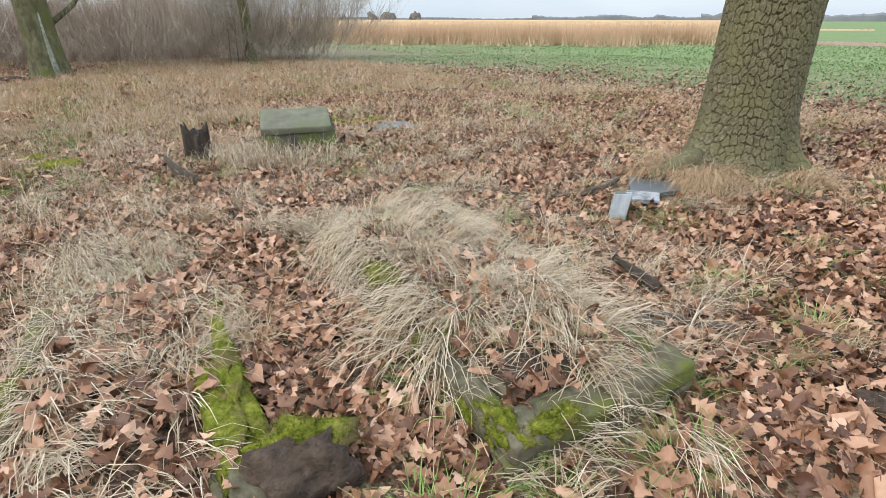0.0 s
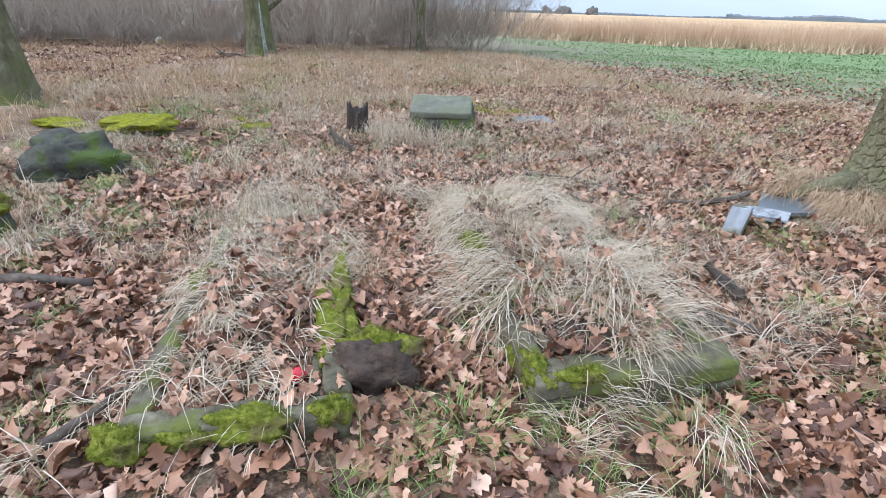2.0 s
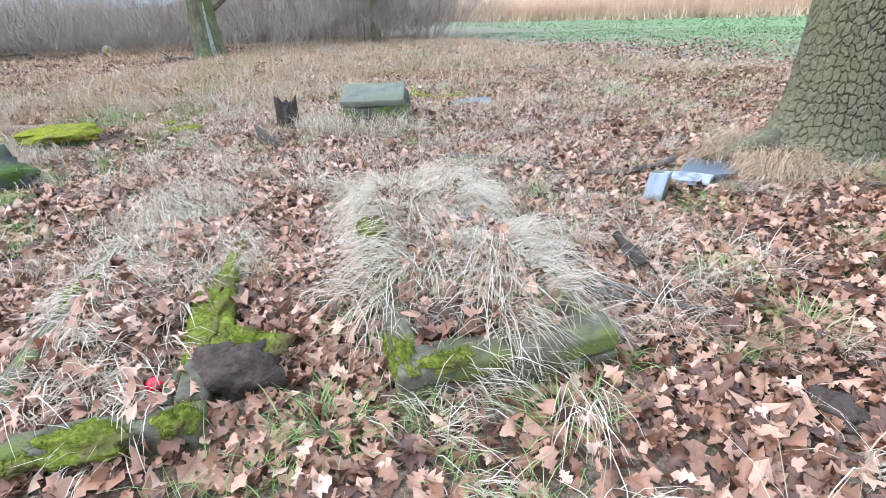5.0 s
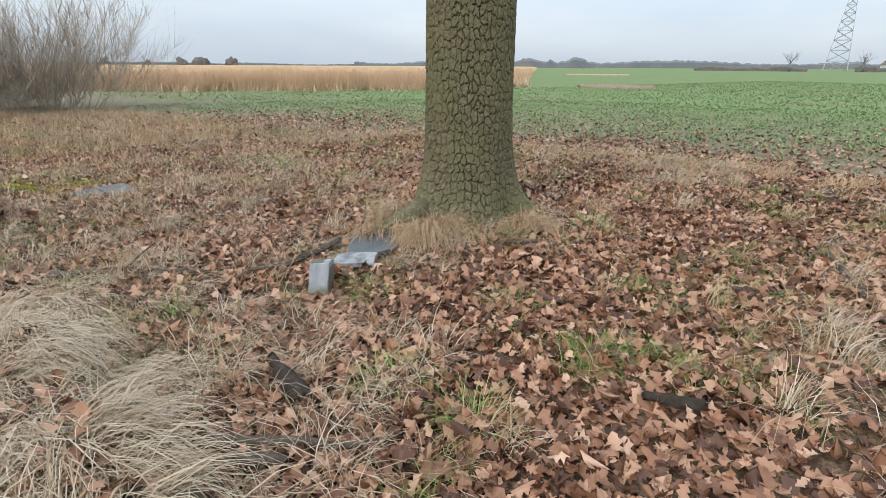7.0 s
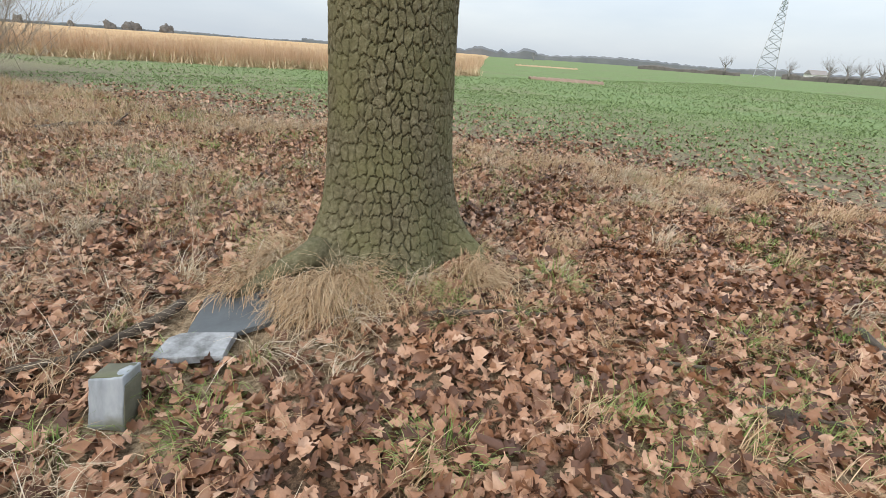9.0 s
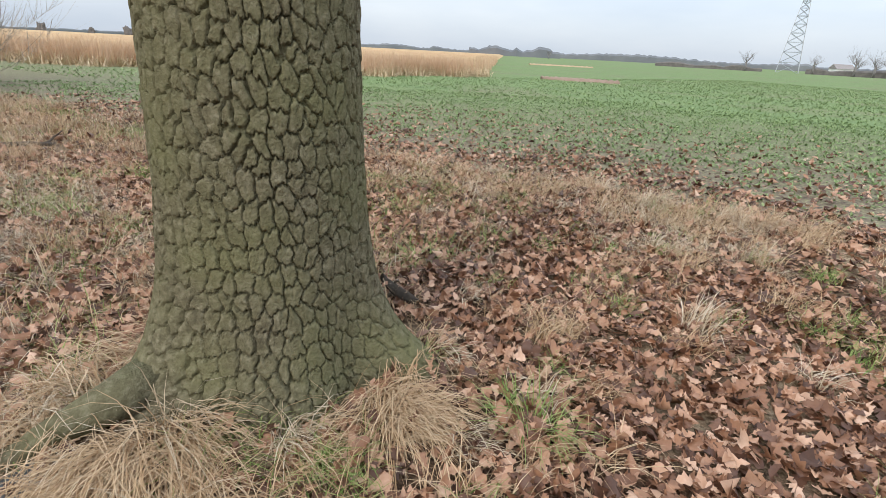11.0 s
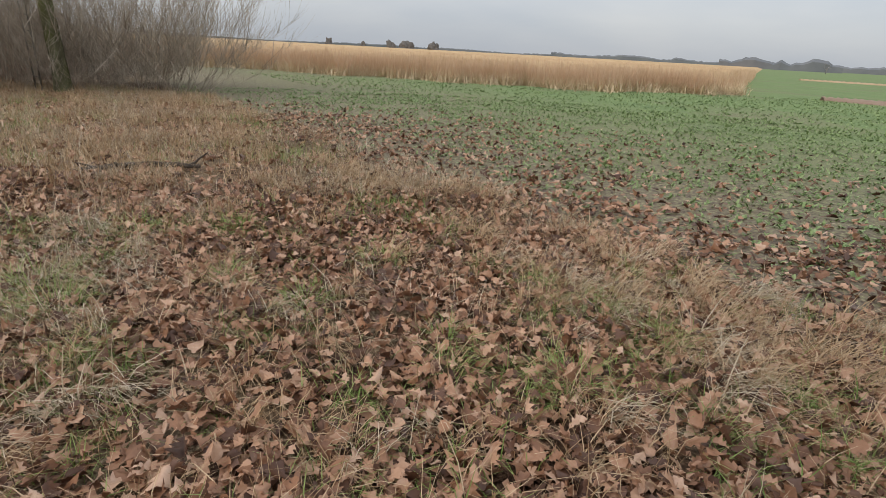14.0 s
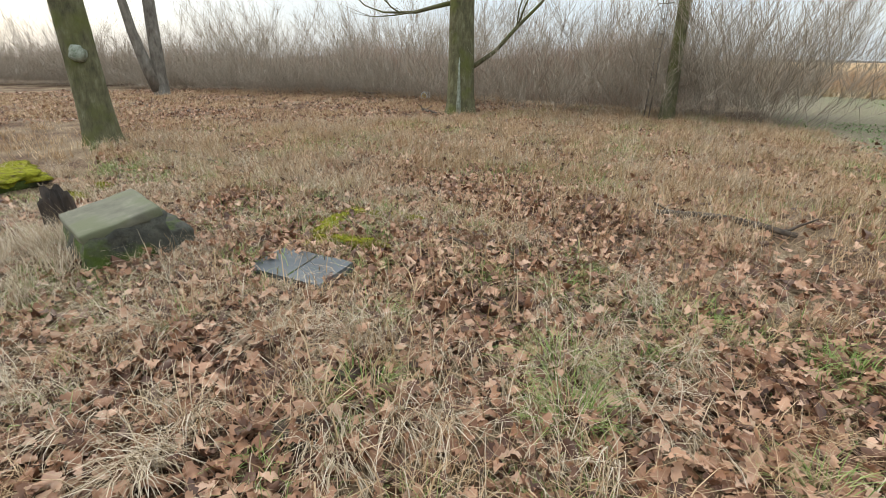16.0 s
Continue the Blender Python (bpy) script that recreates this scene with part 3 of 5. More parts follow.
# ---------------------------------------------------------------- thicket
def shrub_mesh(seed, stems, tall, spread, lean=(0, 0), fine=7):
    """Many thin stems from one stool, each with twigs."""
    r = np.random.default_rng(seed)
    lines, rad = [], []
    for _ in range(stems):
        a, d = r.uniform(0, 2 * np.pi), r.uniform(0, 1) ** 0.5
        h = tall * r.uniform(0.4, 1.0)
        base = np.array([np.cos(a) * d * spread * 0.45, np.sin(a) * d * spread * 0.45, -0.05])
        tip = base + np.array([np.cos(a) * d * spread * 0.7 + lean[0] * h + r.normal(0, 0.4), np.sin(a) * d * spread * 0.7 + lean[1] * h + r.normal(0, 0.4), h])
        mid = (base + tip) / 2 + r.normal(0, 0.075, 3) * h
        lines.append((base, mid, tip))
        rad.append(r.uniform(0.004, 0.009))
        for _ in range(fine):
            k = r.uniform(0.25, 0.95)
            p = base + (mid - base) * k * 2 if k < 0.5 else mid + (tip - mid) * (k - 0.5) * 2
            w = (tip - base) / h * 0.6 + r.normal(0, 0.7, 3)
            ln = r.uniform(0.3, 0.95)
            q = p + w * ln * 0.5
            e = q + (w * 0.6 + np.array([0, 0, 0.35])) * ln * 0.5
            lines.append((p, q, e))
            rad.append(r.uniform(0.003, 0.006))
    L, rad = np.array(lines), np.array(rad)
    first = np.arange(len(L)) % (fine + 1) == 0
    scale = np.array([1.0, 0.75, 0.3])
    tri = np.stack([np.cos(np.arange(3) * 2.0944), np.sin(np.arange(3) * 2.0944), np.zeros(3)], -1)
    v1 = (L[first][:, :, None, :] + tri[None, None] * (rad[first][:, None, None, None] * scale[None, :, None, None])).reshape(-1, 3)
    f1 = np.array([(k + j, k + (j + 1) % 3, k + 3 + (j + 1) % 3, k + 3 + j) for k in (0, 3) for j in range(3)])
    q1 = (np.arange(first.sum())[:, None, None] * 9 + f1[None]).reshape(-1, 4)
    # twigs are narrow strips
    T, tr = L[~first], rad[~first]
    a = r.uniform(0, 2 * np.pi, len(T))
    side = np.stack([np.cos(a), np.sin(a), np.zeros(len(T))], -1)[:, None, :] * (tr[:, None] * scale[None, :] * 1.3)[:, :, None]
    v2 = np.stack([T - side, T + side], 2).reshape(-1, 3)
    q2 = (np.arange(len(T))[:, None, None] * 6 + np.array([(0, 1, 3, 2), (2, 3, 5, 4)])[None]).reshape(-1, 4) + len(v1)
    q = np.concatenate((q1, q2))
    return mesh_of("shrub", np.concatenate((v1, v2)), np.full(len(q), 4), q.ravel(), M_TWIG)


SHRUBS = [shrub_mesh(s, 14, 2.1 + 0.45 * (s % 3), 2.4, fine=50) for s in range(5)]
WILLOW = shrub_mesh(40, 70, 3.6, 3.4, lean=(0.25, 0.1), fine=60)
rnd = random.Random(8)
THICKET = [(-3.9, 20.9), (-5.6, 19.4), (-7.4, 17.9), (-9.6, 17.0), (-12.0, 16.9), (-14.6, 16.2), (-17.0, 15.0), (-19.6, 12.6), (-22.5, 10.4), (-27.0, 8.0), (-34.0, 2.5), (-40.0, -6.0)]
for (x0, y0), (x1, y1) in zip(THICKET, THICKET[1:]):
    n = max(2, int(math.hypot(x1 - x0, y1 - y0) / 0.85))
    for i in range(n):
        for row in range(2 if x0 > -13 else 3):
            k = (i + rnd.random()) / n
            x, y = x0 + (x1 - x0) * k - 0.4 * row * 1.3 + rnd.uniform(-0.3, 0.3), y0 + (y1 - y0) * k + 0.9 * row + rnd.uniform(-0.3, 0.3)
            if x > -4.0 and y < 20.3:
                continue
            s = new("shrub", SHRUBS[rnd.randrange(5)])
            s.matrix_world = pose(x, y, gz(x, y), 0, 0, rnd.uniform(0, 360)) @ Matrix.Scale((0.62 if x < -13 else 0.85) * rnd.uniform(0.62, 1.22) * (1 + 0.14 * row), 4)
            tagged(s, "leafless grey-brown shrub in a dense thicket", "shrub", "shrubs of the thicket")
for x, y, k in ((-3.9, 21.2, 1.0), (-4.9, 21.6, 0.95), (-6.6, 20.6, 0.85)):
    s = new("willow_shrub", WILLOW)
    s.matrix_world = pose(x, y, gz(x, y), 0, 0, 40 * (k - 0.95) * 20) @ Matrix.Scale(k, 4)
    tagged(s, "tall spreading leafless willow shrub at the thicket's end", "shrub", "willow shrubs")

# taller bare shrubs standing up behind
TALL = shrub_mesh(61, 18, 4.8, 3.6, fine=80)
for i, (x, y) in enumerate(((-9.5, 24.5), (-13.5, 23.0), (-17.5, 24.0), (-21.5, 21.0), (-26.0, 17.5), (-29.5, 14.5), (-33.0, 8.5), (-36.0, 3.5), (-12.0, 26.0), (-24.0, 22.0), (-8.0, 21.5), (-11.5, 20.5), (-15.5, 20.5), (-18.5, 19.0), (-21.0, 17.5), (-25.5, 14.0), (-28.5, 10.5), (-31.0, 6.0), (-34.0, -1.0), (-38.0, -5.0), (-30.0, 19.0), (-36.0, 12.0), (-19.5, 16.6), (-23.5, 12.8), (-26.5, 11.6), (-30.0, 8.8), (-16.5, 18.0), (-13.0, 18.6), (-32.0, 2.5), (-36.5, -3.0), (-33.5, 14.5), (-27.5, 20.5))):
    s = new("tall_shrub", TALL)
    s.matrix_world = pose(x, y, gz(x, y), 0, 0, 51 * i) @ Matrix.Scale(0.7 + 0.12 * (i % 4), 4)
    tagged(s, "tall bare grey shrub behind the reeds", "shrub", "tall shrubs behind the reeds")

# hunting ladder by the slender tree
ladder = thing("ladder", pose(-5.95, 18.9, gz(-5.95, 18.9), 0, 4, -35), "grey wooden ladder leaning by the slender tree", "ladder")
for s in (-0.2, 0.2):
    bm = bmesh.new()
    tube(bm, [(s, 0, 0), (s, 0.02, 1.6), (s, 0.0, 3.2)], [0.02, 0.018, 0.016], 8, 0.15)
    part("rail", bm, M_BARK_GREY, ladder)
for i in range(8):
    bm = bmesh.new()
    w = 0.24 if i < 7 else 0.62
    tube(bm, [(-w, 0, 0.4 + i * 0.36), (w, 0, 0.4 + i * 0.36)], [0.013, 0.013], 7, 0.2)
    part("rung", bm, M_BARK_GREY, ladder)


# ---------------------------------------------------------------- blades, leaves and reeds
def blades(n, x, y, z, length, width, turn, rise, droop, seg=3):
    """n curved blades, each a tapering strip; arrays of n. Returns (n, 2 * (seg + 1), 3) and its faces."""
    p = np.stack([x, y, z], -1)
    side = np.stack([-np.sin(turn), np.cos(turn), np.zeros(n)], -1)
    out = []
    el = rise.copy()
    for i in range(seg + 1):
        w = width * (1 - 0.85 * i / seg)
        out.append(p - side * w[:, None] / 2)
        out.append(p + side * w[:, None] / 2)
        step = np.stack([np.cos(turn) * np.cos(el), np.sin(turn) * np.cos(el), np.sin(el)], -1)
        p = p + step * (length / seg)[:, None]
        p[:, 2] = np.maximum(p[:, 2], height(p[:, 0], p[:, 1]) + 0.006)
        el = el - droop
    v = np.stack(out, 1)
    return v, [(2 * i, 2 * i + 1, 2 * i + 3, 2 * i + 2) for i in range(seg)]


def free_of_things(x, y):
    ok = np.hypot(x - OAK[0], y - OAK[1]) > 0.5
    for cx, cy, r in ((-1.12, 6.38, 0.36), (2.28, 4.62, 0.27), (1.87, 4.15, 0.1), (-0.03, 7.45, 0.3), (-4.3, 5.3, 0.35), (-4.0, 3.55, 0.4), (-0.12, 1.72, 0.15), (-2.07, 5.92, 0.12), (-3.15, 2.3, 0.2)):
        ok &= np.hypot(x - cx, y - cy) > r
    return ok


def patchy(x, y, s=1.0, o=0.0):
    """A soft patchwork between 0 and 1."""
    v = np.sin(1.7 * s * x + 0.6 * s * y + o) + np.sin(2.3 * s * y - 0.9 * s * x + 2 * o + 1) + 0.8 * np.sin(3.9 * s * x + 2.7 * s * y + o) + 0.6 * np.sin(6.7 * s * y - 4.9 * s * x + o)
    return np.clip(0.5 + v / 5.0, 0, 1)


def grass_liking(x, y):
    """How far grass rather than leaves covers a place."""
    a, b = grave_uv(x, y, GRAVE_B)
    c, d = grave_uv(x, y, GRAVE_A)
    g = patchy(x, y, 0.9) * 0.75
    g = g + 0.7 * ((a > 0.1) & (a < 1.0) & (b > 0.25) & (b < 2.6))
    g = g + 0.35 * ((c > -0.05) & (c < 0.75) & (d > 0.4) & (d < 3.0))
    g = g + 0.75 * np.exp(-(np.hypot(x - 2.8, y - 4.9) / 0.65) ** 2) + 0.55 * np.exp(-(np.hypot(x - 3.95, y - 4.75) / 0.3) ** 2)
    g = g - 0.6 * ((c > 0.86) & (a < -0.02) & (b > -0.3) & (b < 2.5))
    g = g - 0.45 * np.exp(-(np.hypot((x - 3.3) / 1.5, (y - 3.0) / 1.0)) ** 2) - 0.3 * np.exp(-(np.hypot((x - 5.2) / 1.4, (y - 4.6) / 1.2)) ** 2) - 0.3 * np.exp(-(np.hypot(x + 2.2, y - 1.6) / 1.0) ** 2)
    g = g + 0.15 * np.clip((y - 9.0) / 5.0, 0, 1) + 0.22 * np.exp(-(field_edge(x, y) / 0.9) ** 2) - 0.22 * ((x > 2.2) & (y > 3.0) & (y < 10))
    return np.clip(g, 0, 1)


def scatter(n, x0, x1, y0, y1):
    return rng.uniform(x0, x1, n), rng.uniform(y0, y1, n)


def tufts(name, material, n_tufts, per, box, like, size, label, category, width=0.0042, rise=(0.5, 1.4), droop=(0.25, 0.75), comb=0.5, seg=3, spread=0.06, comb_turn=-0.5):
    """Grass tufts: blades that fan from common feet, combed over by wind and rain."""
    x, y = scatter(n_tufts * 6, *box)
    keep = (rng.random(len(x)) < like(x, y)) & (field_edge(x, y) < 0.5) & free_of_things(x, y)
    x, y = x[keep][:n_tufts], y[keep][:n_tufts]
    k = len(x)
    sz = rng.uniform(*size, k)
    n = k * per
    bx = np.repeat(x, per) + rng.normal(0, spread, n)
    by = np.repeat(y, per) + rng.normal(0, spread, n)
    turn = np.where(rng.random(n) < comb, np.repeat(comb_turn + rng.normal(0, 0.5, k), per) + rng.normal(0, 0.45, n), rng.uniform(0, 6.283, n))
    v, f = blades(n, bx, by, height(bx, by) - 0.005, np.repeat(sz, per) * rng.uniform(0.5, 1.15, n), width * rng.uniform(0.6, 1.4, n), turn,
                  rng.uniform(*rise, n), rng.uniform(*droop, n), seg)
    ob = new(name, many(name, v, f, material))
    return tagged(ob, label, category, kind="stuff")


NEAR, MID, WIDE = (-5.5, 8.5, 0.2, 9.5), (-9, 8.5, 6.0, 20.5), (-24, 2.0, 2.0, 20.0)
tufts("dry_grass", M_STRAW, 620, 60, NEAR, lambda x, y: np.clip(grass_liking(x, y) * 1.5 - 0.25, 0.03, 1), (0.18, 0.42), "bleached drooping grass tufts among fallen leaves", "grass", width=0.0055, comb=0.7, spread=0.045, droop=(0.4, 0.9))
a, b = np.meshgrid(np.linspace(0.1, 0.9, 7), np.linspace(0.06, 2.6, 14))
a, b = a.ravel() + rng.normal(0, 0.08, a.size), b.ravel() + rng.normal(0, 0.1, b.size)
hang = ~((a < 0.5) & (b < 0.62)) & ~((a > 0.72) & (b < 0.35))
a, b = a[hang], b[hang]
per = 52
n = len(a) * per
bx = np.repeat(GRAVE_B.x + GRAVE_V.x * a + GRAVE_U.x * b, per) + rng.normal(0, 0.05, n)
by = np.repeat(GRAVE_B.y + GRAVE_V.y * a + GRAVE_U.y * b, per) + rng.normal(0, 0.05, n)
out_turn = np.repeat(np.where(a < 0.3, 3.5, np.where(b < 0.8, -1.0, -0.45)) + rng.normal(0, 0.6, len(a)), per) + rng.normal(0, 0.4, n)
v, f = blades(n, bx, by, height(bx, by) - 0.005, np.repeat(rng.uniform(0.28, 0.62, len(a)), per) * rng.uniform(0.6, 1.1, n), rng.uniform(0.004, 0.0085, n), out_turn, rng.uniform(0.6, 1.35, n), rng.uniform(0.45, 0.85, n), 4)
tagged(new("long_dry_grass", many("long_dry_grass", v, f, M_STRAW)), "long bleached grass draping over the raised grave", "grass", kind="stuff")
# tawny skirts round the oak's foot
ang = np.concatenate((rng.normal(3.75, 0.3, 50), rng.normal(5.35, 0.12, 16), rng.uniform(2.2, 3.2, 5)))
rr = rng.uniform(0.56, 0.8, len(ang)) + 0.5 * rng.random(len(ang)) * np.exp(-((ang - 3.6) / 0.4) ** 2)
clear = np.hypot(OAK[0] + rr * np.cos(ang) - 2.4, OAK[1] + rr * np.sin(ang) - 4.6) > 0.34
ang, rr = ang[clear], rr[clear]
per = 48
n = len(ang) * per
bx = np.repeat(OAK[0] + rr * np.cos(ang), per) + rng.normal(0, 0.05, n)
by = np.repeat(OAK[1] + rr * np.sin(ang), per) + rng.normal(0, 0.05, n)
v, f = blades(n, bx, by, height(bx, by) - 0.005, rng.uniform(0.2, 0.46, n), rng.uniform(0.0035, 0.007, n), np.repeat(ang + rng.normal(0, 0.9, len(ang)), per) + rng.normal(0, 0.45, n),
              rng.uniform(0.4, 1.25, n), rng.uniform(0.45, 0.95, n), 4)
tagged(new("tawny_grass", many("tawny_grass", v, f, M_TAN)), "tawny dead grass skirting the oak's foot", "grass", kind="stuff")
tufts("tan_grass", M_TAN, 560, 46, NEAR, lambda x, y: np.clip(patchy(x, y, 1.3, 2.0) * 1.9 - 0.6, 0.04, 1) * (y > 2.3), (0.14, 0.34), "tan wispy grass growing through the litter", "grass", width=0.0045, comb=0.45, spread=0.055, droop=(0.35, 0.85))
tufts("wispy_grass", M_STRAW, 620, 44, (-5.5, 2.4, 2.3, 9.5), lambda x, y: np.clip(patchy(x, y, 1.2, 3.0) * 1.9 - 0.5, 0.05, 1), (0.16, 0.38), "bleached wispy grass leaning over the litter", "grass", width=0.005, comb=0.55, spread=0.06, droop=(0.35, 0.85))
tufts("edge_grass", M_TAN, 260, 60, (2.5, 9.0, 4.5, 13.0), lambda x, y: np.exp(-((field_edge(x, y) + 0.7) / 0.9) ** 2) * patchy(x, y, 1.6, 1.0) + 0.04, (0.2, 0.44), "tan grass tufts along the field's edge", "grass", width=0.005, comb=0.5, spread=0.06, droop=(0.3, 0.8))
tufts("meadow_grass", M_TAN, 2100, 30, MID, lambda x, y: np.clip(patchy(x, y, 0.8, 1.0) * 2.0 - 0.55, 0.06, 1) * np.where((y < 10.5) & (x > -2.5), 0.4, 1.0), (0.15, 0.36), "tan wispy meadow grass under the trees", "grass", width=0.0055, comb=0.4, rise=(0.6, 1.45), droop=(0.35, 0.9), spread=0.09, seg=2)
tufts("pale_meadow_grass", M_STRAW, 1700, 28, MID, lambda x, y: np.clip(patchy(x, y, 0.9, 2.5) * 2.0 - 0.5, 0.08, 1) * np.where((y < 10.5) & (x > -2.5), 0.25, 1.0), (0.16, 0.38), "bleached meadow grass bent over fallen leaves", "grass", width=0.0055, comb=0.5, rise=(0.6, 1.45), droop=(0.35, 0.9), spread=0.09, seg=2)
tufts("rough_grass", M_TAN, 3600, 18, WIDE, lambda x, y: np.clip(patchy(x, y, 0.7, 4.0) * 1.9 - 0.45, 0.08, 1) * ~((x > -6) & (y < 7)), (0.16, 0.38), "rough tan grass round the old graves", "grass", width=0.009, comb=0.4, rise=(0.6, 1.45), droop=(0.35, 0.9), spread=0.12, seg=2)
tufts("green_grass", M_GREEN, 600, 52, NEAR, lambda x, y: np.clip(patchy(x, y, 1.1, 5.0) * 1.6 - 0.6, 0, 1), (0.1, 0.24), "fresh green grass tufts in the litter", "grass", width=0.0045, comb=0.3, rise=(0.7, 1.4), droop=(0.3, 0.75), spread=0.06)
tufts("green_meadow_grass", M_GREEN, 1000, 24, MID, lambda x, y: np.clip(patchy(x, y, 0.8, 5.0) * 1.7 - 0.75, 0, 1), (0.1, 0.24), "green grass patches in the meadow", "grass", width=0.007, comb=0.3, spread=0.13, droop=(0.3, 0.8), seg=2)

# single lush clumps
CLUMPS = [(1.85, 8.25, 0.34), (2.15, 8.05, 0.28), (1.5, 7.35, 0.24), (1.35, 2.15, 0.2), (0.35, 1.55, 0.2), (1.2, 1.75, 0.22), (2.3, 2.55, 0.2), (2.05, 2.95, 0.2), (3.05, 2.75, 0.2), (3.0, 3.45, 0.16), (2.2, 3.9, 0.18),
          (4.35, 4.45, 0.24), (4.6, 6.3, 0.22), (5.4, 6.5, 0.2), (0.7, 8.6, 0.2), (-0.45, 7.15, 0.2), (0.2, 7.9, 0.22), (2.9, 8.6, 0.22), (3.5, 8.3, 0.24), (2.6, 9.6, 0.22), (-2.0, 4.95, 0.2), (5.0, 7.6, 0.26), (1.2, 8.9, 0.24), (0.9, 7.7, 0.22), (-0.2, 9.2, 0.22), (1.9, 9.3, 0.24), (3.9, 9.0, 0.24), (4.4, 7.9, 0.22), (-0.9, 9.3, 0.2), (0.3, 2.15, 0.18), (4.9, 3.5, 0.18)]
cx, cy, cl = (np.repeat(np.array(k), 120) for k in zip(*CLUMPS))
n = len(cx)
bx, by = cx + rng.normal(0, 0.075, n), cy + rng.normal(0, 0.075, n)
out = np.arctan2(by - cy, bx - cx) + rng.normal(0, 0.7, n)
v, f = blades(n, bx, by, height(bx, by) - 0.005, cl * rng.uniform(0.6, 1.2, n), rng.uniform(0.004, 0.007, n), out, rng.uniform(0.8, 1.45, n), rng.uniform(0.25, 0.65, n), 4)
tagged(new("lush_grass", many("lush_grass", v, f, M_GREEN)), "lush green grass clumps standing in the litter", "grass", kind="stuff")

# fallen oak leaves: lobed blades either side of a midrib
LOBES = ((0.0, 0.006), (0.15, 0.02), (0.27, 0.17), (0.35, 0.085), (0.5, 0.3), (0.58, 0.14), (0.75, 0.33), (0.83, 0.17), (0.93, 0.17), (1.0, 0.03))
LOBES_PLAIN = ((0.0, 0.01), (0.24, 0.15), (0.34, 0.09), (0.52, 0.3), (0.6, 0.15), (0.8, 0.3), (1.0, 0.0))


def leaf_shape(lobes, midrib):
    k = len(lobes)
    if midrib:
        base = [(s, w, 0) for s, w in lobes] + [(s, 0, 0) for s, _ in lobes] + [(s, -w, 0) for s, w in lobes]
        faces = [(i + o, i + o + k, i + o + k + 1, i + o + 1) for o in (0, k) for i in range(k - 1)]
    else:
        base = [(s, w, 0) for s, w in lobes] + [(s, -w, 0) for s, w in lobes[1:-1]]
        faces = [tuple(range(k))[::-1], (0, *range(k, k + k - 2), k - 1)]
    base = np.array(base, float)
    base[:, 0] -= 0.5
    return base, faces


LEAF_FINE, LEAF_PLAIN = leaf_shape(LOBES, True), leaf_shape(LOBES_PLAIN, False)


def leaf_field(n, x, y, lift, size, tilt=0.4, shape=LEAF_FINE):
    t = rng.uniform(0, 6.283, n)
    sz = rng.uniform(*size, n)
    fold, curl, cup = rng.normal(0.15, 0.4, n), rng.normal(0.15, 1.0, n), rng.normal(0, 0.5, n)
    p = np.repeat(shape[0][None], n, 0)
    p[:, :, 1] *= rng.uniform(0.8, 1.15, n)[:, None]
    p[:, :, 1] += (rng.normal(0, 0.22, n)[:, None]) * p[:, :, 0] ** 2
    edge = np.abs(p[:, :, 1])
    p[:, :, 2] = fold[:, None] * edge + curl[:, None] * p[:, :, 0] ** 2 * 0.7 + cup[:, None] * p[:, :, 0] * p[:, :, 1] * 3 + rng.normal(0, 0.9, n)[:, None] * edge ** 2
    p[:, :, 2] += rng.normal(0, 0.09, n)[:, None] * np.sin(p[:, :, 0] * 14 + t[:, None]) * edge * 3
    p *= sz[:, None, None]
    ax, ay = rng.normal(0, tilt, n), rng.normal(0, tilt, n)
    c, s = np.cos(ax), np.sin(ax)
    yv, zv = p[:, :, 1] * c[:, None] - p[:, :, 2] * s[:, None], p[:, :, 1] * s[:, None] + p[:, :, 2] * c[:, None]
    c, s = np.cos(ay), np.sin(ay)
    xv, zv = p[:, :, 0] * c[:, None] + zv * s[:, None], -p[:, :, 0] * s[:, None] + zv * c[:, None]
    c, s = np.cos(t), np.sin(t)
    X = xv * c[:, None] - yv * s[:, None] + x[:, None]
    Y = xv * s[:, None] + yv * c[:, None] + y[:, None]
    low = zv.min(1)
    Z = zv - np.minimum(low, 0)[:, None] * 0.8 + (height(x, y) + lift)[:, None]
    return np.stack([X, Y, Z], -1)


def litter(name, n, box, size, lift, label, power=1.0, shape=LEAF_FINE, tilt=0.4):
    x, y = scatter(n * 3, *box)
    keep = (rng.random(len(x)) < np.clip(1.1 - grass_liking(x, y) * 1.0, 0.15, 1) ** power) & free_of_things(x, y)
    keep &= rng.random(len(x)) < np.where(field_edge(x, y) > 0, 0.75 * np.exp(-np.clip(field_edge(x, y), 0, 12) / 3.6), 1.0)
    x, y = x[keep][:n], y[keep][:n]
    v = leaf_field(len(x), x, y, rng.uniform(*lift, len(x)), size, tilt, shape)
    tagged(new(name, many(name, v, shape[1], M_LEAF, True)), label, "leaves", kind="stuff")


litter("fallen_leaves", 18000, (-3.0, 7.0, 0.5, 7.0), (0.06, 0.115), (0.012, 0.035), "brown fallen oak leaves, curled and overlapping")
litter("drifted_leaves", 9000, (-2.2, 6.5, 6.3, 11.0), (0.06, 0.115), (0.02, 0.06), "brown oak leaves drifted over the grass behind the oak", power=0.3)
litter("fallen_leaf_bed", 36000, (-4.8, 9.5, 0.2, 10.0), (0.05, 0.11), (0.0, 0.02), "closed bed of brown fallen oak leaves", shape=LEAF_PLAIN, tilt=0.4)
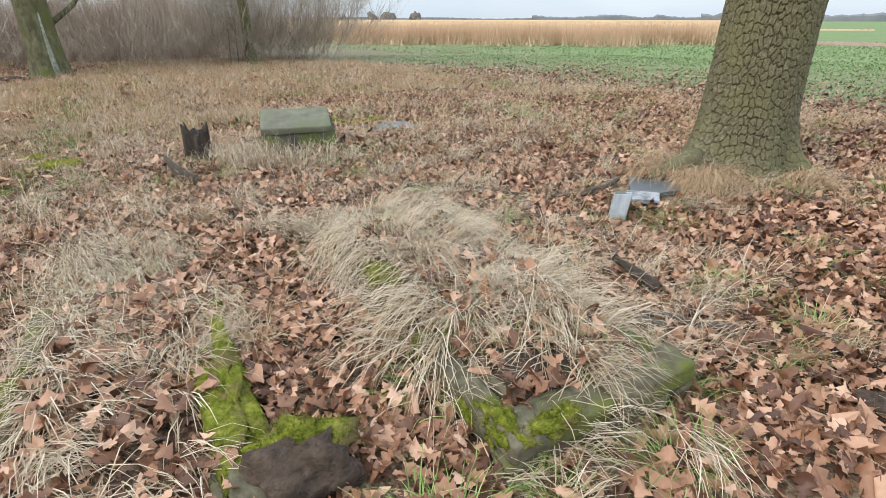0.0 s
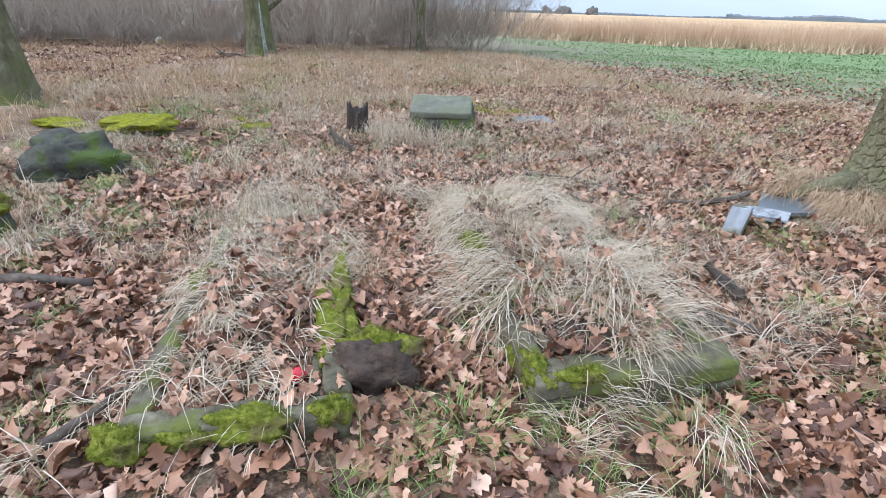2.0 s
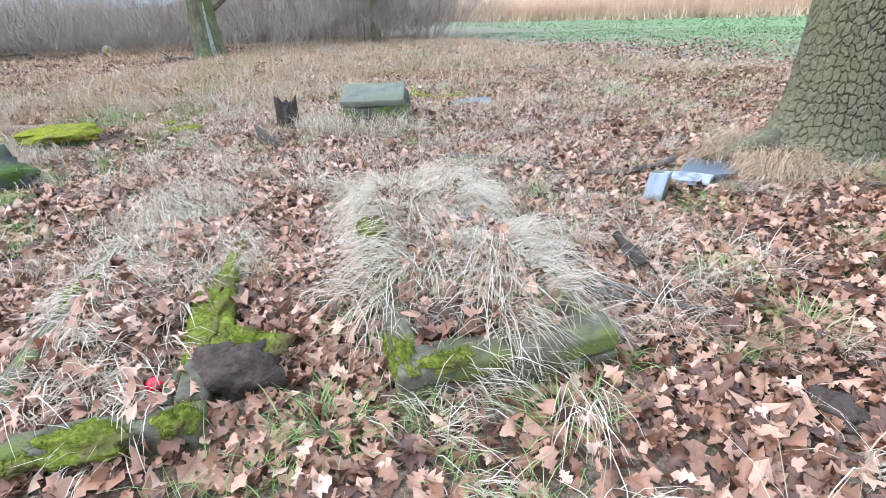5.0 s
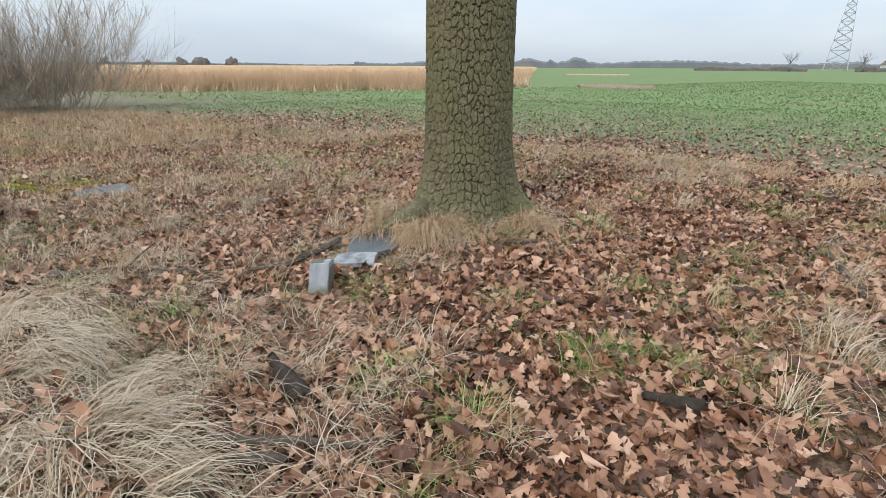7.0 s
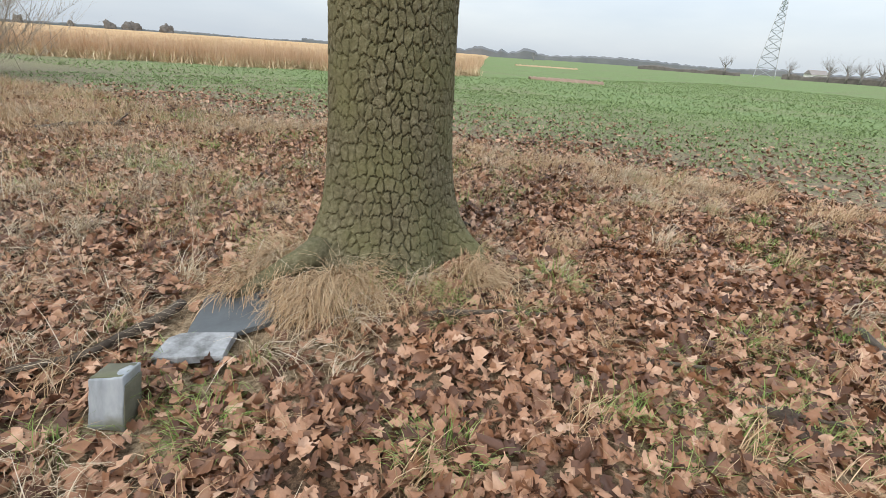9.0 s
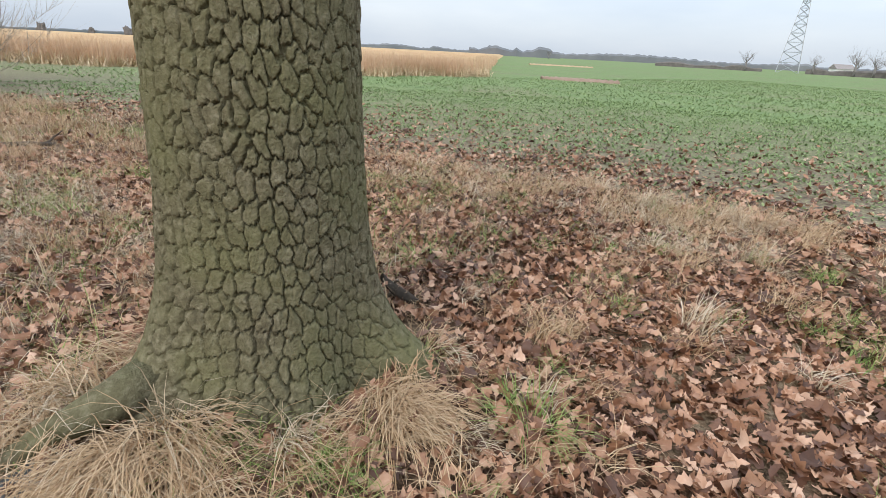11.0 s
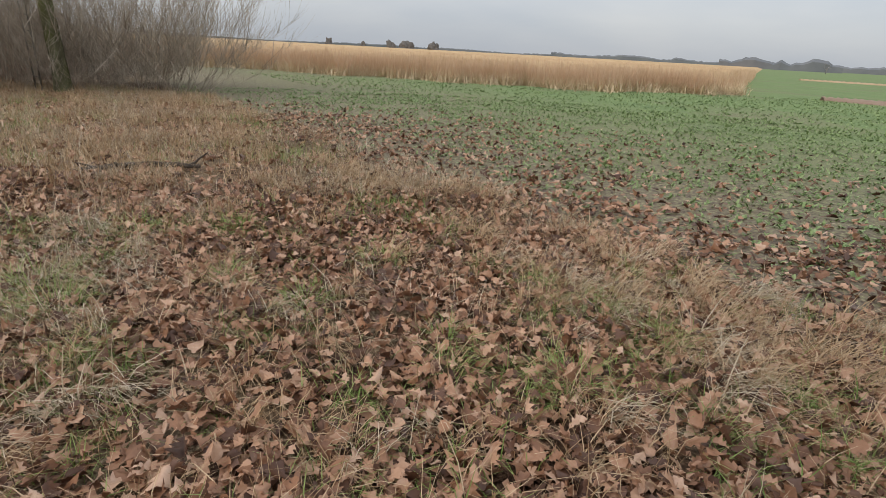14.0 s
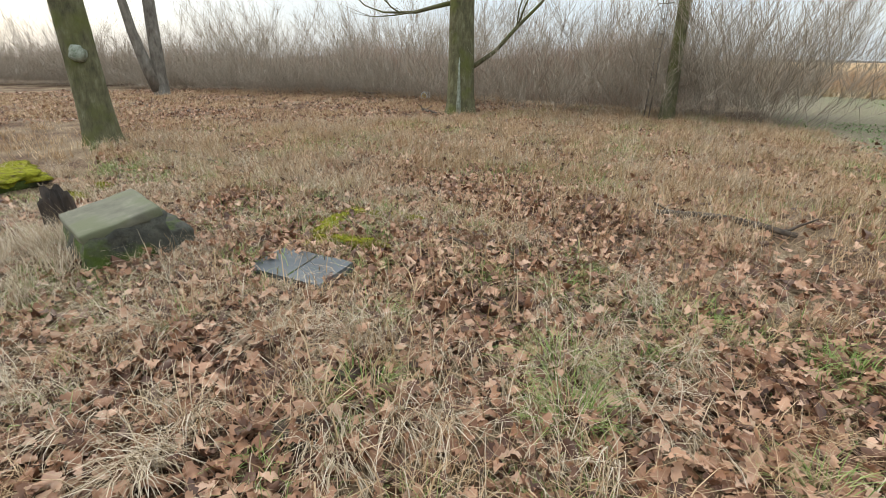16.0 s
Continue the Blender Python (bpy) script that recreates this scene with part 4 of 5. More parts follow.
# leaves caught on the two graves
lx, ly = [], []
for o, k in ((GRAVE_A, 420), (GRAVE_B, 330)):
    p, q = rng.uniform(0.1, 0.8, k), rng.uniform(0.1, 2.0, k)
    lx.append(o.x + GRAVE_V.x * p + GRAVE_U.x * q)
    ly.append(o.y + GRAVE_V.y * p + GRAVE_U.y * q)
lx, ly = np.concatenate(lx), np.concatenate(ly)
v = leaf_field(len(lx), lx, ly, rng.uniform(0.01, 0.09, len(lx)), (0.06, 0.12))
tagged(new("grave_leaves", many("grave_leaves", v, LEAF_FINE[1], M_LEAF, True)), "brown oak leaves caught in the grass of the graves", "leaves", kind="stuff")
litter("outer_fallen_leaves", 8000, (-14, 13, -7.0, 4.0), (0.09, 0.14), (0.0, 0.03), "brown fallen oak leaves behind the graves", shape=LEAF_PLAIN)
litter("far_fallen_leaves", 14000, (-13, 7, 6.0, 19.0), (0.07, 0.12), (0.01, 0.05), "brown fallen oak leaves scattered in rough grass", shape=LEAF_PLAIN, power=0.6)
litter("meadow_fallen_leaves", 9000, (-26, -12, 0.0, 17.0), (0.08, 0.13), (0.01, 0.05), "brown fallen leaves in the far meadow", shape=LEAF_PLAIN, power=0.6)
# leaves blown out over the crop
x, y = scatter(40000, -2, 17, 3, 19)
e = field_edge(x, y)
keep = (e > -0.3) & (rng.random(len(x)) < 0.8 * np.exp(-np.clip(e, 0, 30) / 4.5)) & (np.hypot(x - 4.5, y - 5.5) < 12)
x, y = x[keep][:9000], y[keep][:9000]
v = leaf_field(len(x), x, y, rng.uniform(0.01, 0.05, len(x)), (0.06, 0.11), 0.35, LEAF_PLAIN)
tagged(new("blown_leaves", many("blown_leaves", v, LEAF_PLAIN[1], M_LEAF, True)), "pale brown oak leaves blown over the crop's edge", "leaves", kind="stuff")

# bleached grass lying across the open grave
x, y = rng.uniform(0.0, 0.72, 84), rng.uniform(0.15, 2.9, 84)
x = np.where(rng.random(84) < 0.45, 0.1 + 0.15 * x, x)
per = 42
n = len(x) * per
bx = np.repeat(GRAVE_A.x + GRAVE_V.x * x + GRAVE_U.x * y, per) + rng.normal(0, 0.05, n)
by = np.repeat(GRAVE_A.y + GRAVE_V.y * x + GRAVE_U.y * y, per) + rng.normal(0, 0.05, n)
v, f = blades(n, bx, by, height(bx, by) - 0.005, rng.uniform(0.18, 0.42, n), rng.uniform(0.004, 0.008, n), np.repeat(rng.normal(-0.9, 0.9, len(x)), per) + rng.normal(0, 0.45, n), rng.uniform(0.5, 1.3, n), rng.uniform(0.45, 0.85, n), 4)
tagged(new("matted_dry_grass", many("matted_dry_grass", v, f, M_STRAW)), "bleached matted grass lying in the open grave", "grass", kind="stuff")
# crop: low rosettes, thinner towards the edge
x, y = scatter(110000, -4, 26, 4, 30)
e = field_edge(x, y)
keep = (e > 0.35) & (rng.random(len(x)) < np.clip(0.1 + e / 6.0, 0, 1) * np.clip(patchy(x, y, 1.9, 2.0) * 2.2 - 0.2, 0.35, 1)) & (np.hypot(x - 4, y - 5) < 19)
x, y = x[keep][:30000], y[keep][:30000]
per = 4
n = len(x) * per
sz = np.repeat(rng.uniform(0.03, 0.085, len(x)), per) * rng.uniform(0.6, 1.2, n)
turn = rng.uniform(0, 6.283, n)
v, f = blades(n, np.repeat(x, per), np.repeat(y, per), height(np.repeat(x, per), np.repeat(y, per)), sz, sz * 0.55, turn, rng.uniform(0.3, 1.1, n), rng.uniform(0.2, 0.6, n), 2)
wide = np.array([0.4, 0.4, 1.1, 1.1, 1.3, 1.3])
mid = (v[:, 0::2] + v[:, 1::2]) / 2
v = np.repeat(mid, 2, 1) + (v - np.repeat(mid, 2, 1)) * wide[None, :, None]
tagged(new("crop_plants", many("crop_plants", v, f, M_CROP)), "low green rape plants sown in dark soil", "crop", kind="stuff")
x, y = scatter(90000, -25, 60, 8, 60)
e = field_edge(x, y)
keep = (e > 8) & (np.hypot(x - 4, y - 5) > 16) & (y < 31.5 + 0.25 * np.clip(x - 12, 0, 99))
x, y = x[keep][:22000], y[keep][:22000]
n = len(x) * 3
v, f = blades(n, np.repeat(x, 3), np.repeat(y, 3), height(np.repeat(x, 3), np.repeat(y, 3)), rng.uniform(0.05, 0.11, n), rng.uniform(0.04, 0.08, n), rng.uniform(0, 6.283, n), rng.uniform(0.2, 0.9, n), np.full(n, 0.3), 1)
tagged(new("far_crop_plants", many("far_crop_plants", v, f, M_CROP)), "distant green rape plants covering the field", "crop", kind="stuff")


# reed beds
def reed_front(x):
    """Where the reed bed begins, by x."""
    return np.interp(x, [-60, -9, 2.6, 12, 21.4], [46, 35.5, 33.2, 31.6, 35.0]) + 0.5 * np.sin(x * 0.9) + 0.3 * np.sin(x * 2.3)


def reed_end(y):
    return 21.5 + (y - 35) * 0.62


def reeds(name, n, x, y, tall, wide, material, label):
    turn = rng.uniform(0, 6.283, n)
    v, f = blades(n, x, y, np.zeros(n) - 0.02, tall, wide, turn, rng.uniform(1.25, 1.55, n), rng.uniform(0, 0.12, n), 2)
    tagged(new(name, many(name, v, f, material)), label, "reeds", kind="stuff")


n = 52000
y = 31 + 60 * rng.random(n) ** 2.6
x = -50 + (reed_end(y) + 50) * rng.random(n)
y = np.maximum(y, reed_front(np.minimum(x, 21.4)) + rng.exponential(1.2, n))
ok = x < reed_end(y)
x, y = x[ok], y[ok]
reeds("reed_bed", len(x), x, y, rng.uniform(1.05, 1.42, len(x)), rng.uniform(0.02, 0.05, len(x)), M_REED, "dense tan reed bed beyond the field")
n = 17000
x = rng.uniform(-50, 22, n)
y = reed_front(x) - rng.exponential(0.3, n) + 0.35
v, f = blades(n, x, y, np.zeros(n), rng.uniform(0.35, 0.85, n), rng.uniform(0.02, 0.045, n), rng.uniform(0, 6.283, n), rng.uniform(0.4, 1.4, n), rng.uniform(0.2, 0.6, n), 2)
tagged(new("straw_fringe", many("straw_fringe", v, f, M_REED_PALE)), "pale flattened straw along the reed bed", "straw", kind="stuff")
ux, uy = np.linspace(0, 1, 160), np.concatenate((np.linspace(0, 0.02, 30), np.linspace(0.025, 1, 60)))
gu, gv = np.meshgrid(ux, uy, indexing="ij")
Y = 37.5 + gv * 560
X = -60 - gv * 500 + gu * (reed_end(Y) - 0.7 + 60 + gv * 500)
Y = np.maximum(Y, reed_front(np.minimum(X, 21.4)) + 1.0 + gv * 500)
Zt = 1.12 + 0.06 * np.sin(X * 1.9 + Y) + 0.05 * np.sin(Y * 2.1 - X * 0.7) + 0.03 * np.sin(X * 7 + Y * 5)
Zt[:, 0] = 0.0
Zt[-1, :] = 0.0
V = np.stack([X, Y, Zt], -1).reshape(-1, 3)
i = (np.arange(159)[:, None] * 90 + np.arange(89)[None, :]).ravel()
mass = new("reed_mass", mesh_of("reed_mass", V, np.full(len(i), 4), np.stack([i, i + 90, i + 91, i + 1], -1).ravel(), M_REED_MASS, True))
tagged(mass, "closed tan canopy of the wide reed bed", "reeds", kind="stuff")
# brown reeds behind the thicket
n = 26000
k = rng.random(n)
x = np.interp(k, [0, 0.3, 0.6, 1.0], [-9, -15, -24, -50]) + rng.normal(0, 0.4, n)
y = np.interp(k, [0, 0.3, 0.6, 1.0], [21.8, 19.6, 15.0, -4.0]) + rng.exponential(2.2, n)
reeds("brown_reeds", n, x, y, (1.95 + 0.3 * np.sin(x * 0.55 + 1) + 0.2 * np.sin(x * 1.7)) * rng.uniform(0.75, 1.15, n), rng.uniform(0.012, 0.03, n), M_REED_BROWN, "tall brown reeds standing behind the thicket")


# ---------------------------------------------------------------- graves
def grave_point(o, a, b):
    p = o + GRAVE_V * a + GRAVE_U * b
    return p.x, p.y


def kerb(parent, name, a, b, la, lb, tall, material, seed, label="", z=0.0):
    """A kerb block in its grave's own frame: from (a, b), la wide and lb long."""
    bm = rough_box(la, lb, tall + 0.1, cuts=5, rough=0.017, bevel=0.02, seed=seed)
    ob = part(name, bm, material, parent, label)
    ob.location = (a + la / 2, b + lb / 2, z - 0.1)
    return ob


def moss_pad(parent, a, b, sa, sb, z, seed, thick=0.03, material=None, name="moss_pad"):
    bm = fuzz(boulder_mesh(sa / 2, sb / 2, thick, 0.6, seed, 4), 0.02)
    ob = part(name, bm, material or M_MOSS, parent, "bright green moss cushion")
    ob.location = (a, b, z)
    return ob


def grave_frame(o, name, label):
    return thing(name, pose(o.x, o.y, gz(o.x, o.y) * 0.0, 0, 0, GRAVE_TURN), label, "grave")


ga = grave_frame(GRAVE_A, "kerbed_grave", "low concrete grave kerb, mossy and filled with leaves")
kerb(ga, "front_kerb", 0.0, 0.0, 0.84, 0.13, 0.11, M_CONCRETE, 1)
kerb(ga, "side_kerb", 0.0, 0.134, 0.1, 1.75, 0.1, M_CONCRETE, 2)
kerb(ga, "side_kerb", 0.73, 0.134, 0.11, 0.3, 0.12, M_CONCRETE, 3)
kerb(ga, "side_kerb", 0.725, 0.438, 0.12, 0.78, 0.09, M_CONCRETE, 4)
kerb(ga, "side_kerb", 0.74, 1.222, 0.1, 0.7, 0.06, M_CONCRETE, 5)
kerb(ga, "inner_edging", 0.665, 0.14, 0.055, 0.3, 0.1, M_CONCRETE, 6)
moss_pad(ga, 0.785, 0.82, 0.19, 0.9, 0.095, 1, 0.05)
moss_pad(ga, 0.26, 0.02, 0.2, 0.13, 0.08, 7, 0.03)
moss_pad(ga, 0.79, 1.5, 0.12, 0.4, 0.06, 2, 0.04)
moss_pad(ga, 0.48, 0.03, 0.34, 0.17, 0.085, 3, 0.055)
moss_pad(ga, 0.77, 0.03, 0.13, 0.12, 0.1, 4, 0.04)
moss_pad(ga, 0.04, 0.02, 0.18, 0.15, 0.07, 5, 0.06)
moss_pad(ga, 0.05, 1.15, 0.13, 0.35, 0.09, 6, 0.04)

gb = grave_frame(GRAVE_B, "raised_grave", "raised concrete block grave kerb under overhanging dry grass")
for i, (a0, w) in enumerate(((0.0, 0.34), (0.346, 0.3), (0.652, 0.26))):
    kerb(gb, "lower_block", a0, 0.0, w, 0.14, 0.09, M_CONCRETE, 10 + i)
for i, (a0, w) in enumerate(((-0.005, 0.46), (0.462, 0.45))):
    bm = rough_box(w, 0.16, 0.1, 5, 0.016, 0.02, 14 + i)
    ob = part("upper_block", bm, M_CONCRETE, gb)
    ob.location = (a0 + w / 2, 0.074, 0.093)
for i, (b0, n) in enumerate(((0.16, 0.62), (0.9, 0.55), (1.46, 0.6))):
    kerb(gb, "side_kerb", 0.0, b0, 0.12, n, 0.16, M_CONCRETE, 20 + i)
    kerb(gb, "side_kerb", 0.78, b0, 0.12, n, 0.16, M_CONCRETE, 24 + i)
kerb(gb, "inner_edging", 0.135, 0.17, 0.04, 0.3, 0.17, M_CONCRETE, 28)
moss_pad(gb, 0.2, 0.03, 0.2, 0.1, 0.185, 11, 0.025)
moss_pad(gb, 0.04, 0.1, 0.1, 0.2, 0.17, 12, 0.04)
moss_pad(gb, 0.02, 0.25, 0.07, 0.3, 0.1, 13, 0.05)
bm = boulder_mesh(0.2, 0.17, 0.05, 0.3, 15, 4)
ob = part("bare_soil", bm, M_EARTH, gb, "dark bare soil behind the front blocks")
ob.location = (0.36, 0.33, 0.16)

mossy_block = thing("mossy_block", pose(0.07, 2.78, gz(0.07, 2.78), 0, 10, GRAVE_TURN + 6), "upright grey kerb stone capped with thick moss", "stone")
part("stone", rough_box(0.11, 0.2, 0.22, 4, 0.012, 0.02, 31), M_CONCRETE, mossy_block)
ob = part("moss_cap", fuzz(boulder_mesh(0.085, 0.13, 0.05, 0.35, 32, 4), 0.025), M_MOSS, mossy_block, "bright green moss cushion")
ob.location = (0, 0, 0.22)

clod = thing("turf_clod", pose(-0.1, 1.72, gz(-0.1, 1.72), 0, 0, 15), "upturned dark earth clod with mossy turf on top", "clod")
ob = part("earth", boulder_mesh(0.17, 0.12, 0.15, 0.5, 41, 4), M_EARTH, clod)
ob.location = (0, 0, 0.06)
ob = part("turf", fuzz(boulder_mesh(0.15, 0.08, 0.045, 0.6, 42, 4), 0.025), M_MOSS, clod, "olive mossy turf edge")
ob.location = (0.01, 0.06, 0.14)
ob.rotation_euler = (0.4, 0.05, 0)

lantern = thing("grave_lantern", pose(-0.43, 1.62, gz(-0.43, 1.62) + 0.005, 62, 0, 40), "red plastic grave lantern lying in the leaves", "lantern")
bm = bmesh.new()
tube(bm, [(0, 0, -0.05), (0, 0, -0.045), (0, 0, 0.0), (0, 0, 0.05), (0, 0, 0.06)], [0.02, 0.032, 0.036, 0.036, 0.03], 20)
part("cup", bm, M_RED, lantern)
bm = bmesh.new()
tube(bm, [(0, 0, 0.061), (0, 0, 0.068), (0, 0, 0.085)], [0.037, 0.037, 0.02], 20)
part("lid", bm, M_RED, lantern)

# ---------------------------------------------------------------- stones and stumps
marker = thing("stone_marker", pose(1.87, 4.17, gz(1.87, 4.17) - 0.01, -8, 5, -25), "short grey square stone post tilted in the leaves", "stone")
part("post", rough_box(0.135, 0.13, 0.23, 4, 0.007, 0.006, 51, lambda c: Vector((c.x, c.y, c.z + (0.16 * c.x if c.z > 0.18 else 0)))), M_MARKER, marker)
part("side_face", rough_box(0.008, 0.118, 0.2, 3, 0.002, 0.002, 52), M_STONE_GREEN, marker, "olive algae-stained side").location = (0.0675, 0, 0.004)
part("cap_face", rough_box(0.118, 0.114, 0.008, 3, 0.003, 0.002, 53, lambda c: Vector((c.x, c.y, c.z + 0.16 * c.x))), M_STONE_GREEN, marker, "olive mossy top").location = (0, 0, 0.226)


def slab_mesh(corners, thick, seed):
    """A flat broken slab with the given outline."""
    bm = bmesh.new()
    ring = []
    k = len(corners)
    for i in range(k):
        a, c = Vector(corners[i]), Vector(corners[(i + 1) % k])
        for j in range(6):
            p = a.lerp(c, j / 6)
            q = noise.noise_vector(Vector((p.x * 14, p.y * 14, seed))) * 0.012
            ring.append((p.x + q.x, p.y + q.y))
    top = [bm.verts.new((x, y, thick)) for x, y in ring]
    low = [bm.verts.new((x * 1.02, y * 1.02, 0)) for x, y in ring]
    bm.faces.new(top)
    bm.faces.new(low[::-1])
    for i in range(len(ring)):
        j = (i + 1) % len(ring)
        bm.faces.new((low[i], low[j], top[j], top[i]))
    bmesh.ops.bevel(bm, geom=[e for e in bm.edges if e.verts[0] in top and e.verts[1] in top], offset=0.006, segments=1, affect="EDGES")
    return bm


plate = thing("broken_slab", pose(2.27, 4.62, gz(2.27, 4.62) + 0.03, 3, -2, 0), "broken grey grave slab lying flat in leaves", "slab")
part("slab_half", slab_mesh([(-0.12, 0.0), (0.1, -0.08), (0.4, -0.02), (0.32, 0.34), (0.0, 0.36)], 0.028, 1), M_SLATE, plate, "dark wet half", False)
part("slab_half", slab_mesh([(-0.27, -0.16), (0.02, -0.27), (0.1, -0.09), (-0.14, 0.0), (-0.2, -0.02)], 0.034, 2), M_SLATE_PALE, plate, "pale flaked half", False)

slab = thing("flat_grave_slab", pose(-0.1, 7.5, gz(-0.1, 7.5) - 0.01, 4, 0, 32), "blue-grey flat grave slab sunk in the grass", "slab")
part("slab_top", slab_mesh([(-0.34, -0.2), (0.34, -0.2), (0.34, 0.2), (-0.34, 0.2)], 0.07, 3), M_SLATE, slab, "", False)
part("crack", slab_mesh([(0.03, -0.19), (0.045, -0.19), (0.02, 0.19), (0.008, 0.19)], 0.0735, 4), M_STONE_DARK, slab, "dark crack", False)

moss_frame = thing("mossy_kerb", pose(-0.72, 8.3, gz(-0.72, 8.3), 0, 0, 45), "low square kerb overgrown with bright moss", "kerb")
for i, (cx, cy, sx, sy) in enumerate(((-0.36, 0, 0.17, 0.85), (0.02, 0.38, 0.65, 0.13), (-0.02, -0.4, 0.6, 0.16))):
    ob = part("moss_edge", fuzz(boulder_mesh(sx / 2 * 1.15, sy / 2 * 1.1, 0.06, 0.6, 60 + i, 4), 0.03), M_MOSS_YELLOW, moss_frame)
    ob.location = (cx, cy, 0.02)


headstone = thing("fallen_headstone", pose(-1.12, 6.32, gz(-1.12, 6.32) - 0.04, 0, 0, 14), "green algae-covered headstone slab tilted on crumbled footing", "headstone")
ob = part("face_slab", rough_box(0.76, 0.56, 0.08, 4, 0.012, 0.016, 71), M_STONE_GREEN, headstone)
ob.location, ob.rotation_euler = (0.02, 0.02, 0.31), (radians(13), 0, 0)
part("rubble_core", rough_box(0.78, 0.58, 0.44, 5, 0.06, 0.03, 72, lambda c: Vector((c.x * (1.12 - 0.4 * c.z), c.y * (1.1 - 0.4 * c.z), c.z * (0.78 + 0.4 * c.y)))), M_STONE_DARK, headstone, "dark crumbled footing").location = (0.04, 0.03, 0.0)
part("rubble_back", rough_box(0.6, 0.22, 0.24, 4, 0.05, 0.04, 73), M_STONE_DARK, headstone, "dark crumbled back").location = (0.08, 0.38, 0.0)

stone = thing("boulder", pose(-3.9, 3.62, gz(-3.9, 3.62), 0, 0, 30), "dark rounded boulder streaked with moss", "boulder")
part("rock", boulder_mesh(0.42, 0.24, 0.27, 0.5, 81, 4), M_STONE_DARK, stone).location = (0, 0, 0.1)
mound = thing("moss_slab", pose(-4.68, 5.1, gz(-4.68, 5.1), 0, 0, 40), "flat stone slab buried under thick yellow-green moss", "slab")
part("stone", rough_box(0.7, 0.62, 0.11, 4, 0.03, 0.03, 82), M_STONE_DARK, mound)
part("moss_cover", fuzz(boulder_mesh(0.4, 0.38, 0.12, 0.6, 83, 4, 0.5), 0.022), M_MOSS_YELLOW, mound, "thick yellow-green moss").location = (0, 0, 0.12)
for x, y, sx, sy, s in ((-3.5, 5.85, 0.2, 0.11, 84), (-3.95, 6.15, 0.16, 0.08, 85)):
    st = thing("moss_stone", pose(x, y, gz(x, y), 0, 0, 25), "small stone under yellow-green moss", "stone", "moss stones")
    part("rock", fuzz(boulder_mesh(sx, sy, 0.09, 0.35, s, 4, 0.5), 0.025), M_MOSS_YELLOW, st).location = (0, 0, 0.03)
st = thing("moss_stone", pose(-3.22, 2.35, gz(-3.22, 2.35), 0, 0, 60), "knee-low stone block covered in moss", "stone", "moss stones")
part("rock", rough_box(0.24, 0.26, 0.24, 4, 0.03, 0.04, 86), M_STONE_DARK, st)
part("moss_cover", fuzz(boulder_mesh(0.16, 0.17, 0.08, 0.35, 87, 4), 0.025), M_MOSS, st, "bright green moss cushion").location = (0, 0, 0.23)
st = thing("moss_slab", pose(-5.75, 5.0, gz(-5.75, 5.0), 0, 0, -10), "sunken kerb under yellow-green moss", "slab")
part("moss_cover", fuzz(boulder_mesh(0.4, 0.22, 0.07, 0.6, 88, 4, 0.5), 0.025), M_MOSS_YELLOW, st).location = (0, 0, 0.03)


def stump_mesh(r, tall, seed):
    th = np.linspace(0, 2 * np.pi, 40, endpoint=False)
    bm = bmesh.new()
    rings = []
    for i in range(9):
        z = tall * i / 8
        ring = []
        for t in th:
            k = r * (1 + 0.25 * math.exp(-z / 0.1)) * (1 + 0.14 * math.sin(5 * t + seed) + 0.08 * math.sin(11 * t + 2))
            top = z if i < 8 else z + 0.05 * math.sin(2 * t + 1) + 0.03 * math.sin(7 * t)
            ring.append(bm.verts.new((k * math.cos(t), k * math.sin(t), top)))
        rings.append(ring)
    inner = [bm.verts.new((v.co.x * 0.55, v.co.y * 0.55, tall - 0.07)) for v in rings[-1]]
    rings.append(inner)
    for a, b in zip(rings, rings[1:]):
        for j in range(40):
            bm.faces.new((a[j], a[(j + 1) % 40], b[(j + 1) % 40], b[j]))
    bm.faces.new(inner)
    return bm


stump = thing("tree_stump", pose(-2.07, 5.92, gz(-2.07, 5.92) - 0.03, 4, 3, 0), "short dark rotten tree stump with hollow top", "stump")
part("wood", stump_mesh(0.115, 0.38, 1), M_STUMP, stump)
old_root = thing("root_stub", pose(-1.9, 5.1, gz(-1.9, 5.1), 0, 0, 20), "grey splintered root stub in green grass", "root")
bm = bmesh.new()
tube(bm, [(0.1, 0, 0.0), (0.02, 0.02, 0.08), (-0.06, 0.06, 0.16), (-0.12, 0.1, 0.26)], [0.07, 0.06, 0.04, 0.015], 9, 0.5)
part("wood", bm, M_DEADWOOD, old_root)


for x, y, s, r in ((1.62, 6.98, 91, 0.13), (1.38, 7.3, 92, 0.1), (4.5, 3.0, 93, 0.11), (2.2, 2.0, 94, 0.12)):
    hill = thing("earth_patch", pose(x, y, gz(x, y), 0, 0, 30 * s), "small dark bare patch of dug earth", "earth", "patches of bare earth")
    part("soil", boulder_mesh(r, r * 0.8, 0.06, 0.5, s, 4), M_EARTH, hill)


# tall tan grass before the headstone and stump
ex, ey = rng.uniform(-1.9, -0.6, 46), rng.uniform(5.5, 6.08, 46)
per = 30
n = len(ex) * per
bx, by = np.repeat(ex, per) + rng.normal(0, 0.06, n), np.repeat(ey, per) + rng.normal(0, 0.05, n)
v, f = blades(n, bx, by, height(bx, by) - 0.005, rng.uniform(0.16, 0.36, n), rng.uniform(0.004, 0.008, n), rng.uniform(0, 6.283, n), rng.uniform(0.8, 1.45, n), rng.uniform(0.2, 0.6, n), 3)
tagged(new("standing_grass", many("standing_grass", v, f, M_STRAW)), "standing bleached grass before the headstone", "grass", kind="stuff")


